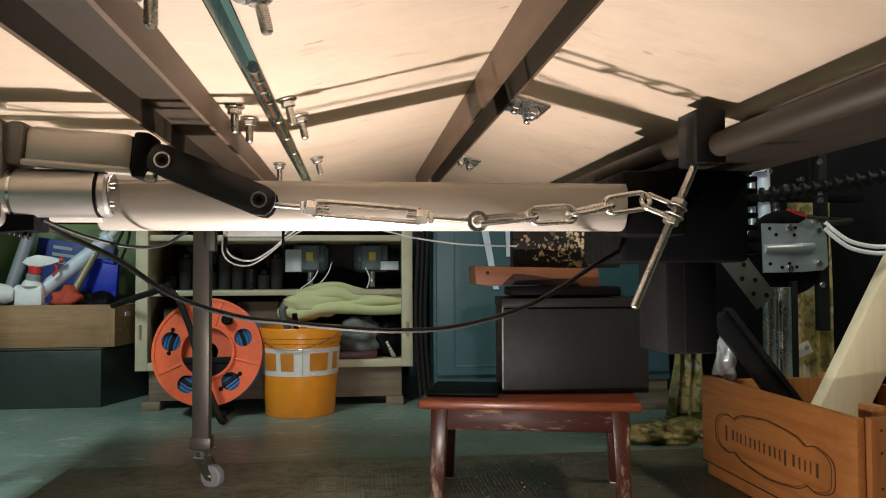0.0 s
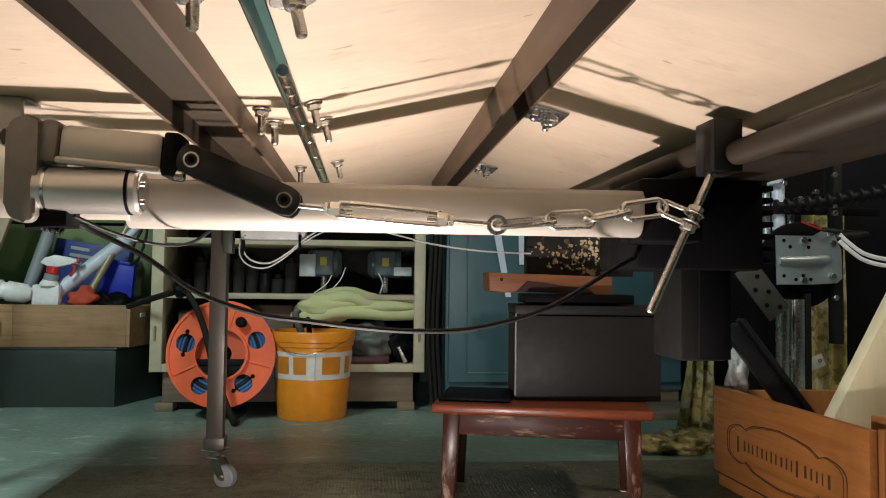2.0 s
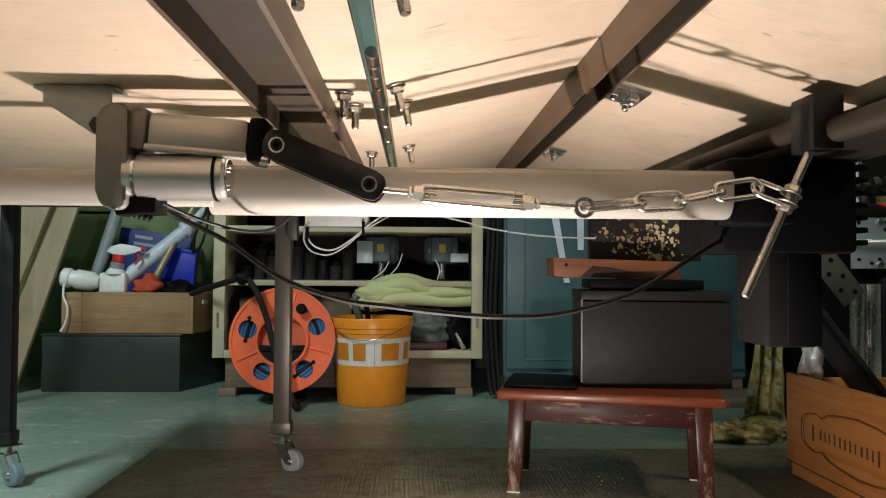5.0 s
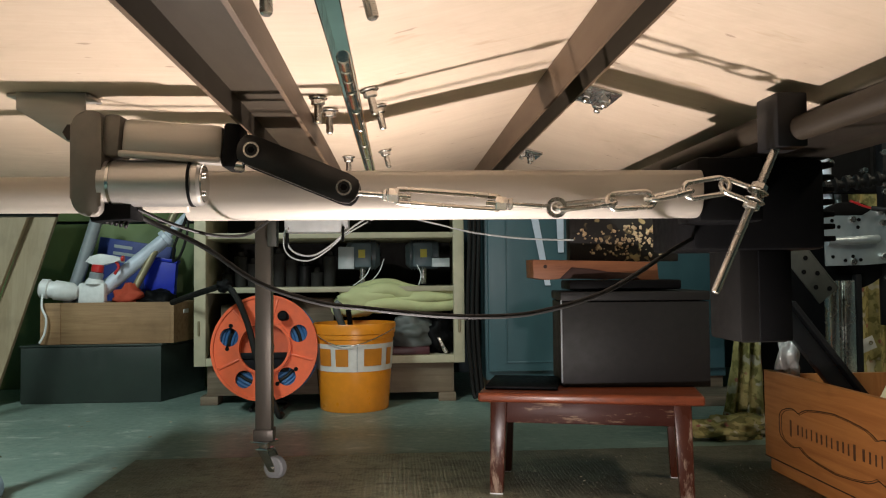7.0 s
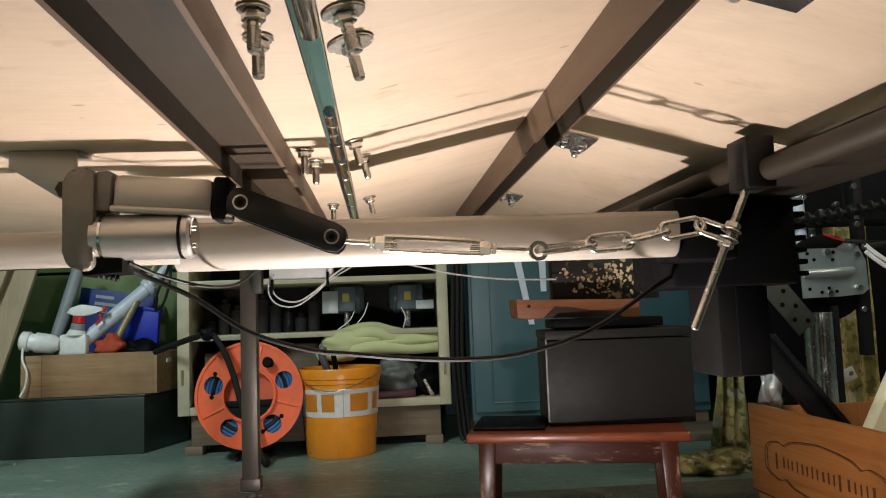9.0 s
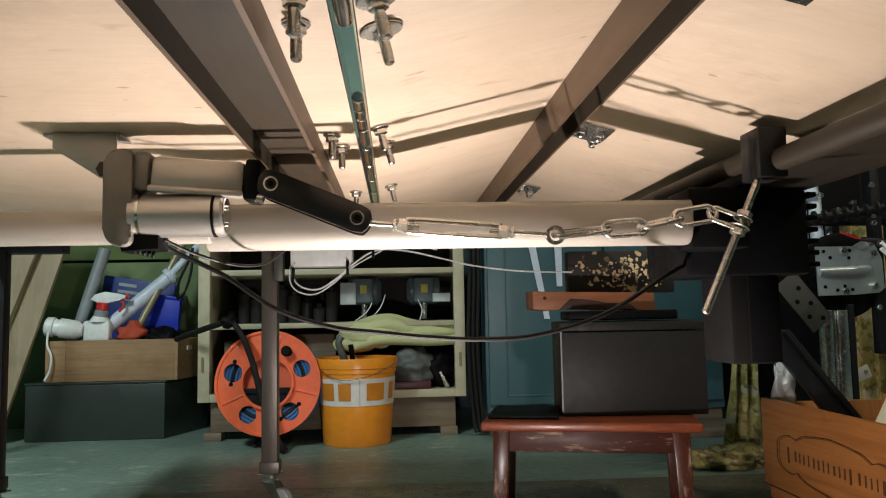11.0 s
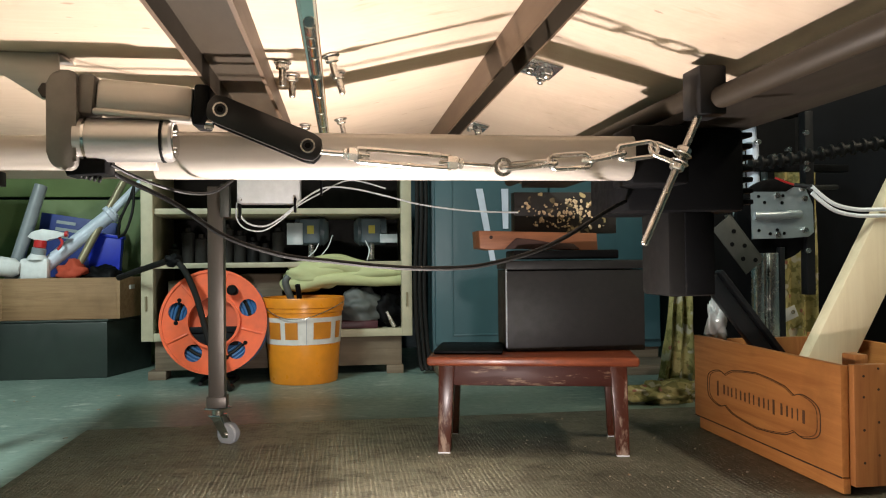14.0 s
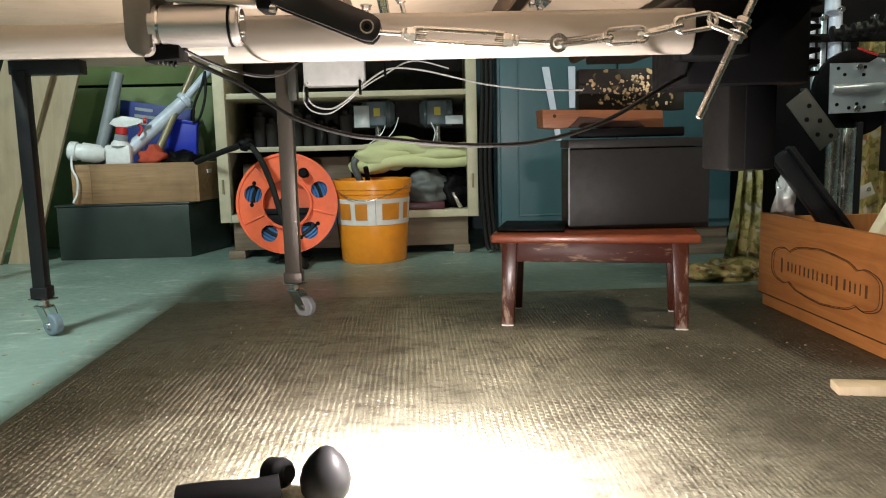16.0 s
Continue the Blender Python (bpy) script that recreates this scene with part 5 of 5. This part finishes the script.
part("spray_head", Form().prism([(-1.10, 0.502), (-1.085, 0.52), (-1.05, 0.53), (-1.0, 0.522), (-0.975, 0.515), (-0.975, 0.503), (-1.0, 0.50), (-1.03, 0.488), (-1.07, 0.488)], 1, 2.972, 2.998, 0.003), WHITE_PLASTIC, sp, "white spray head")
part("nozzle", Form().rod((-0.976, 2.985, 0.512), (-0.965, 2.985, 0.511), 0.011, 16, 0.002), RED_PLASTIC, sp)
part("trigger", Form().sweep([(-0.995, 2.985, 0.50), (-0.985, 2.985, 0.48), (-1.0, 2.985, 0.455)], 0.005, 8), RED_PLASTIC, sp)
hl = thing("white_hose_end", (-1.18, 2.93, 0.36), "white plastic hose coupling with a hanging white cord", "hose coupling")
part("cap", Form().lathe((-1.25, 2.955, 0.408), (-1.12, 2.97, 0.388), [(0, 0.025), (0.006, 0.034), (0.03, 0.036), (0.034, 0.03), (0.05, 0.03), (0.052, 0.036), (0.11, 0.034), (0.13, 0.02)], 28), WHITE_PLASTIC, hl)
part("cord", Form().sweep([(-1.225, 2.92, 0.385), (-1.222, 2.91, 0.34), (-1.205, 2.905, 0.30), (-1.21, 2.905, 0.25), (-1.225, 2.9, 0.215)], 0.004, 8), WHITE_PLASTIC, hl)

# ---- boards leaning at the side ----
def leaning_board(name, foot, top, width, thick, material, label):
    t = thing(name, foot, label, "board")
    a, b = Vector(foot), Vector(top)
    f = Form()
    w = Vector((width, 0, 0))
    d = Vector((0, thick, 0))
    v = [p + s * w + e * d for p in (a, b) for s in (0, 1) for e in (0, 1)]
    f.add(v, [(0, 1, 3, 2), (4, 6, 7, 5), (0, 4, 5, 1), (2, 3, 7, 6), (0, 2, 6, 4), (1, 5, 7, 3)])
    bmesh.ops.bevel(f.bm, geom=list(f.bm.edges), offset=0.002, segments=2, affect="EDGES", profile=0.5)
    part("board", f, material, t)
    return t


leaning_board("plywood_board", (-1.70, 2.84, 0), (-1.42, 2.92, 0.88), 0.22, 0.02, SHADED_BOARD, "plywood board in shade-darkened cream leaning beside the chest")
leaning_board("plywood_board", (-1.462, 2.86, 0), (-1.25, 2.95, 0.78), 0.095, 0.02, SHADED_BOARD, "narrow plywood board in shade-darkened cream leaning beside the chest")
leaning_board("dark_batten", (-1.42, 2.3, 0), (-1.20, 2.4, 0.72), 0.03, 0.03, DARK_STEEL, "dark steel batten leaning beside the boards")

# ---- teal locker ----
lk = thing("steel_locker", (0.75, 2.95, 0), "teal painted steel locker with scuffed doors", "locker")
part("body", Form().box(0.335, 1.2, 2.815, 3.3, 0.07, 1.6, 0.004), TEAL, lk)
part("door", Form().box(0.345, 0.765, 2.797, 2.813, 0.10, 1.58, 0.004), TEAL, lk)
part("door", Form().box(0.772, 1.19, 2.797, 2.813, 0.10, 1.58, 0.004), TEAL, lk)
part("door_fold", Form().box(0.405, 0.411, 2.794, 2.7965, 0.13, 1.55, 0.001).box(0.411, 0.70, 2.794, 2.7965, 0.13, 0.136, 0.001), TEAL, lk)
part("plinth", Form().box(0.34, 1.195, 2.83, 3.28, 0, 0.07, 0.002), OLD_PLANK, lk)
for v0, v1 in (((0.508, 0.66), (0.556, 0.40)), ((0.602, 0.66), (0.604, 0.515))):
    tape = Form().prism([(v0[0] - 0.013, v0[1]), (v0[0] + 0.013, v0[1]), (v1[0] + 0.010, v1[1]), (v1[0] - 0.010, v1[1])], 1, 2.7905, 2.7935)
    part("tape_strip", tape, PALE_PIPE, lk, "pale blue tape strip")
part("shelf_edge", Form().box(0.34, 1.5, 2.60, 2.79, 0.0, 0.035, 0.003), OLD_PLANK, lk, "low grey-brown board at the foot")
for x in (0.276, 0.292, 0.308):
    cable("hanging_lead", [(x, 2.80, 0.9), (x + 0.006, 2.79, 0.6), (x - 0.004, 2.79, 0.3), (x + 0.01, 2.79, 0.06), (x + 0.02, 2.78, 0.012)], 0.0075, RUBBER, "black lead hanging between cabinet and locker")

# ---- printed wine crate ----
WC = thing("printed_crate", (0.99, 1.52, 0), "orange pine crate with a burnt-in ornamental emblem", "crate")
part("long_side", Form().box(0.842, 0.856, 1.262, 1.80, 0.034, 0.222, 0.0015), ORANGE_WOOD, WC)
part("bottom_strip", Form().box(0.844, 0.858, 1.262, 1.78, 0.006, 0.032, 0.0015), ORANGE_WOOD, WC)
part("long_side", Form().box(1.13, 1.144, 1.262, 1.80, 0.034, 0.222, 0.0015), ORANGE_WOOD, WC)
part("end_board", Form().box(0.8565, 1.1295, 1.2665, 1.282, 0.05, 0.212, 0.0015), ORANGE_WOOD_X, WC)
part("end_board", Form().box(0.8565, 1.1295, 1.782, 1.797, 0.05, 0.212, 0.0015), ORANGE_WOOD_X, WC)
part("corner_batten", Form().box(0.858, 0.92, 1.25, 1.266, 0.02, 0.224, 0.0015), ORANGE_WOOD_X, WC)
part("corner_batten", Form().box(1.07, 1.132, 1.25, 1.266, 0.02, 0.224, 0.0015), ORANGE_WOOD_X, WC)
part("floor_board", Form().box(0.8565, 1.1295, 1.283, 1.781, 0.02, 0.034), ORANGE_WOOD, WC)
for z in (0.06, 0.115, 0.17, 0.205):
    for x in (0.875, 0.902):
        part("nail", Form().rod((x, 1.2495, z + (0.012 if x > 0.89 else 0)), (x, 1.2525, z + (0.012 if x > 0.89 else 0)), 0.0022, 10), INK, WC)


def emblem_line(scale, drop):
    pts = []
    for k in range(72):
        w = 2 * math.pi * k / 72
        c, s = math.cos(w), math.sin(w)
        a = math.copysign(abs(c) ** 0.55, c)
        b = math.copysign(abs(s) ** 0.5, s)
        notch = 1 - 0.22 * math.exp(-((abs(a) - 0.62) / 0.07) ** 2)
        hump = 1 + 0.28 * math.exp(-(a / 0.42) ** 2)
        pts.append((0.8414, 1.526 + 0.208 * scale * a, 0.115 - drop + 0.044 * scale * b * notch * hump))
    return pts


part("emblem", Form().sweep(emblem_line(1.0, 0), 0.0009, 6, True, 1), INK, WC, "burnt ornamental outline")
part("emblem", Form().sweep(emblem_line(0.955, 0), 0.0006, 6, True, 1), INK, WC)
y = 1.69
for k, (w, hgt) in enumerate(((0.024, 0.030), (0.013, 0.017), (0.010, 0.017), (0.014, 0.017), (0.013, 0.018), (0.012, 0.017), (0.013, 0.017), (0.012, 0.019), (0.014, 0.017), (0.013, 0.017), (0.012, 0.017), (0.012, 0.018), (0.022, 0.026), (0.014, 0.018), (0.012, 0.018), (0.012, 0.018), (0.012, 0.018), (0.016, 0.021))):
    part("print_bar", Form().box(0.8412, 0.8422, y - w * (0.28 + 0.05 * (k * 7 % 4)), y, 0.115 - hgt * 0.6, 0.115 + hgt * (0.5 + 0.05 * (k * 5 % 3))), BURNT, WC)
    y -= w + 0.005
part("end_panel", Form().box(0.921, 1.069, 1.256, 1.265, 0.03, 0.215, 0.001), MAROON, WC, "dark maroon end panel")
part("seam", Form().box(0.8408, 0.8425, 1.263, 1.80, 0.0325, 0.0345), INK, WC)

bd = thing("cream_plank", (1.0, 1.45, 0.05), "wide cream board standing in the crate at a slant", "board")
f = Form()
m = Matrix.Translation((0.917, 1.56, 0.085)) @ Matrix.Rotation(radians(29), 4, "Y")
f.box(0, 0.096, 0, 0.035, 0, 0.85, 0.003, m)
part("plank", f, CREAM_BOARD, bd)
lb = thing("leaning_panel", (1.1, 1.62, 0.05), "dark panel with a bare metal edge leaning beside the cream board", "panel")
m = Matrix.Translation((0.917, 1.61, 0.085)) @ Matrix.Rotation(radians(29), 4, "Y")
part("panel", Form().box(0.122, 0.30, 0, 0.012, 0.17, 0.85, 0.002, m), DARK_PANEL, lb)
part("metal_edge", Form().box(0.106, 0.1215, -0.002, 0.014, 0.17, 0.85, 0.002, m), GALVANISED, lb, "bare metal edge")
sm = thing("wooden_wedge", (0.94, 1.40, 0.034), "small pine offcut standing in the crate", "wood block")
part("block", Form().box(0.885, 0.91, 1.285, 1.32, 0.035, 0.236, 0.002), ORANGE_WOOD_X, sm)
fp = thing("floor_batten", (0.73, 1.12, 0.005), "pale wooden batten lying on the mat", "batten")
part("batten", Form().box(-0.05, 0.35, -0.02, 0.02, 0.0055, 0.02, 0.0015, pose(0.715, 1.142, 0, 0, 0, -12)), CREAM_BOARD, fp)

# ---- metal parts hanging and standing behind the crate ----
pb = thing("pulley_bracket", (1.20, 1.98, 0.44), "galvanised bracket plate with holes, bolts and a black disc", "bracket")
part("disc", Form().lathe((1.185, 2.035, 0.505), (1.185, 2.015, 0.505), [(0, 0.10), (0.002, 0.112), (0.018, 0.112), (0.02, 0.105)], 48), BLACK, pb, "black round disc")
PLATE = [(1.098, 0.579), (1.20, 0.578), (1.235, 0.60), (1.25, 0.598), (1.275, 0.545), (1.277, 0.47), (1.262, 0.458), (1.20, 0.454), (1.10, 0.452)]
plate = part("plate", Form().prism(PLATE, 1, 1.985, 1.991, 0.001), GALVANISED, pb)
part("ridge", Form().sweep([(1.105, 1.984, 0.514), (1.15, 1.979, 0.515), (1.20, 1.976, 0.517), (1.235, 1.984, 0.519)], 0.011, 12), GALVANISED, plate)
for x, z in ((1.118, 0.566), (1.135, 0.55), (1.185, 0.549), (1.188, 0.568), (1.118, 0.475), (1.15, 0.466), (1.17, 0.476), (1.19, 0.467)):
    part("hole", Form().rod((x, 1.9835, z), (x, 1.986, z), 0.0045, 14), BLACK, plate)
for x, z in ((1.205, 0.521), (1.17, 0.568), (1.17, 0.463), (1.245, 0.588), (1.25, 0.475), (1.25, 0.56)):
    part("bolt_head", Form().rod((x, 1.978, z), (x, 1.986, z), 0.009, 6, 0.001), ZINC, plate)
part("upright", Form().box(1.265, 1.29, 2.0, 2.03, 0.30, 0.80, 0.002), DARK_STEEL, pb)
for z in (0.42, 0.64, 0.66, 0.74):
    part("bolt_head", Form().rod((1.265, 1.99, z), (1.265, 2.0, z), 0.008, 6, 0.001), ZINC, pb)
ph = thing("perforated_strap", (1.03, 1.95, 0.3), "dull perforated steel strap standing behind the crate", "strap")
PS = Matrix.Translation((1.005, 1.95, 0.48)) @ Matrix.Rotation(radians(-38), 4, "Y")
part("strap", Form().box(-0.03, 0.03, 0, 0.004, -0.13, 0.02, 0.001, PS).box(0.03, 0.034, 0, 0.03, -0.13, 0.02, 0.001, PS), DULL_STEEL, ph)
for k in range(5):
    part("hole", Form().rod(PS @ Vector((-0.012 if k % 2 else 0.013, -0.001, -0.02 - 0.024 * k)), PS @ Vector((-0.012 if k % 2 else 0.013, 0.0005, -0.02 - 0.024 * k)), 0.006, 12), BLACK, ph)
al = thing("aluminium_profile", (1.12, 2.0, 0.05), "upright aluminium profile standing in the crate", "profile")
part("profile", Form().box(1.118, 1.140, 2.0, 2.03, 0.035, 0.415, 0.002).box(1.142, 1.154, 2.006, 2.026, 0.035, 0.415, 0.001).box(1.156, 1.183, 2.0, 2.03, 0.035, 0.415, 0.002), ZINC, al)
part("dark_channel", Form().box(1.185, 1.20, 1.998, 2.03, 0.035, 0.43, 0.002), DARK_STEEL, al)
dp = thing("dark_profile", (0.93, 1.72, 0.05), "dark steel angle leaning in the crate", "profile")
DP = Matrix.Translation((0.875, 1.74, 0.325)) @ Matrix.Rotation(radians(-38), 4, "Y")
part("angle", Form().box(-0.018, 0.018, -0.012, 0.012, -0.30, 0.04, 0.003, DP).box(0.022, 0.034, -0.02, 0.012, -0.30, 0.04, 0.003, DP), DARK_STEEL, dp)
fl = thing("plastic_film", (0.88, 1.77, 0.2), "crumpled clear plastic film in the crate", "film")
part("film", Form().lump((0.885, 1.775, 0.245), (0.022, 0.015, 0.06), 6, 0.7, 24, 30), FILM, fl)
cl = thing("floral_cloth", (1.36, 2.2, 0.2), "yellow floral cloth hanging behind the metal parts", "cloth")


def drape(x0, x1, y, z0, z1, fold, seed, taper=0.0, spread=0.0):
    f = Form()
    nx, nz = 22, 22
    for side_y in (0, 0.004):
        v = []
        for j in range(nz + 1):
            t = j / nz
            for i in range(nx + 1):
                s = i / nx
                xx = x0 + (x1 - x0) * s + taper * t * (s - 0.5)
                xx += spread * (1 - t) ** 2 * (s - 1)
                yy = y + side_y + fold * math.sin(s * 17 + seed + t * 1.5) + fold * 0.8 * noise.noise((s * 5, t * 4, seed))
                v.append((xx, yy - 0.05 * spread * 4 * (1 - t) ** 3, z0 + (z1 - z0) * t + 0.012 * noise.noise((s * 3, seed, t * 6))))
        w = nx + 1
        f.add(v, [(j * w + i, j * w + i + 1, (j + 1) * w + i + 1, (j + 1) * w + i) for j in range(nz) for i in range(nx)])
    return f


part("cloth", drape(1.30, 1.43, 2.2, 0.0, 0.66, 0.008, 1.0), FLORAL, cl)
tag = part("paper_tag", Form().box(-0.027, 0.027, 0, 0.002, -0.018, 0.018, 0.001, Matrix.Translation((1.315, 2.17, 0.235)) @ Matrix.Rotation(radians(-22), 4, "Y")), PAPER, cl, "small white paper tag")
part("eyelet", Form().ring((1.328, 2.1685, 0.241), (1.328, 2.1695, 0.241), 0.003, 0.006, 14), BRASS, tag)
cl = thing("floral_drape", (1.0, 2.3, 0.005), "yellow floral cloth hanging down and trailing on the floor", "cloth")
part("cloth", drape(0.985, 1.06, 2.25, 0.012, 0.36, 0.012, 2.0, 0.0, 0.05), FLORAL, cl)
part("trailing_end", Form().lump((0.915, 2.14, 0.026), (0.12, 0.06, 0.03), 11, 0.6, 22, 44), FLORAL, cl)
pn = thing("fibreboard_sheet", (1.65, 2.35, 0), "tall dark panel standing behind the metal parts", "panel")
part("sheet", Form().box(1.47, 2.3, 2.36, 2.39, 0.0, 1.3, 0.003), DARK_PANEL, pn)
part("edge_strip", Form().box(1.445, 1.469, 2.35, 2.39, 0.0, 1.3, 0.003), DARK_STEEL, pn)
cu = thing("teal_curtain", (1.8, 2.3, 0.6), "dark teal curtain hanging behind the panel", "curtain")
part("curtain", drape(1.5, 2.6, 2.75, 0.0, 1.7, 0.03, 4.0), CURTAIN, cu)

sc = thing("spiral_cable", (1.3, 1.9, 0.6), "black corrugated hose running towards the wall", "hose")
HOSE = [Vector((1.08, 1.95, 0.648)), Vector((1.20, 1.93, 0.662)), Vector((1.32, 1.9, 0.684)), Vector((1.45, 1.87, 0.704)), Vector((1.62, 1.83, 0.738)), Vector((1.9, 1.78, 0.778))]
part("hose_core", Form().sweep(HOSE, 0.011, 12), RUBBER, sc)
for k in range(24):
    t = k / 24 * 5
    i = int(t)
    a = HOSE[i].lerp(HOSE[i + 1], t - i)
    d = (HOSE[i + 1] - HOSE[i]).normalized()
    part("corrugation", Form().lathe(a - d * 0.006, a + d * 0.006, [(0, 0.012), (0.003, 0.019), (0.009, 0.019), (0.012, 0.012)], 16), RUBBER, sc)
cable("black_lead", [(1.2, 1.95, 0.594), (1.222, 1.93, 0.589), (1.24, 1.9, 0.583), (1.2, 1.78, 0.572), (1.08, 1.63, 0.557), (0.982, 1.549, 0.548)], 0.006, RUBBER, "black sleeved lead joining the white flex")
cable("red_lead", [(1.148, 1.955, 0.613), (1.16, 1.95, 0.607), (1.178, 1.95, 0.6), (1.2, 1.95, 0.594)], 0.003, RED_PLASTIC, "thin red lead under the hose beside the bracket")
fx = thing("white_flex", (1.0, 1.55, 0.5), "twin white flex hanging against the cream board", "cable")
for dz in (0.0, -0.013):
    part("strand", Form().sweep([(0.984, 1.548, 0.551 + dz), (1.004, 1.548, 0.534 + dz), (1.036, 1.549, 0.514 + dz), (1.081, 1.5505, 0.504 + dz), (1.13, 1.5525, 0.503 + dz), (1.3, 1.553, 0.506 + dz)], 0.0042, 10, False, 8), WHITE_PLASTIC, fx)
# added sheet: hides the teal wall and darkens the gap behind the fittings
bs = thing("dark_backing", (1.25, 2.33, 0), "added black sheet that darkens the gap behind the hanging fittings", "board")
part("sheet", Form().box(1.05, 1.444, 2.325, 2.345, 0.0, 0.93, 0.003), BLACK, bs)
gp = thing("steel_clutter", (1.1, 2.1, 0.5), "silvery pipes and fittings hanging in the dark", "fittings")
for x, z0, z1, r in ((1.10, 0.60, 0.70, 0.014), (1.135, 0.56, 0.72, 0.01), (1.17, 0.60, 0.74, 0.017), (1.205, 0.57, 0.66, 0.009), (1.12, 0.52, 0.58, 0.012), (1.16, 0.72, 0.80, 0.02)):
    part("pipe_piece", Form().rod((x, 2.1, z0), (x + 0.01, 2.12, z1), r, 16, 0.002), PALE_PIPE if r > 0.012 else GALVANISED, gp)
part("hanger_bar", Form().box(1.02, 1.45, 2.08, 2.11, 0.645, 0.665, 0.002).box(1.02, 1.30, 2.05, 2.12, 0.80, 0.83, 0.002), BLACK, gp)
for k in range(6):
    part("bolt_end", Form().rod((1.06 + 0.045 * k, 2.05, 0.68 + 0.02 * (k % 3)), (1.06 + 0.045 * k, 2.03, 0.68 + 0.02 * (k % 3)), 0.007, 8, 0.001), ZINC, gp)
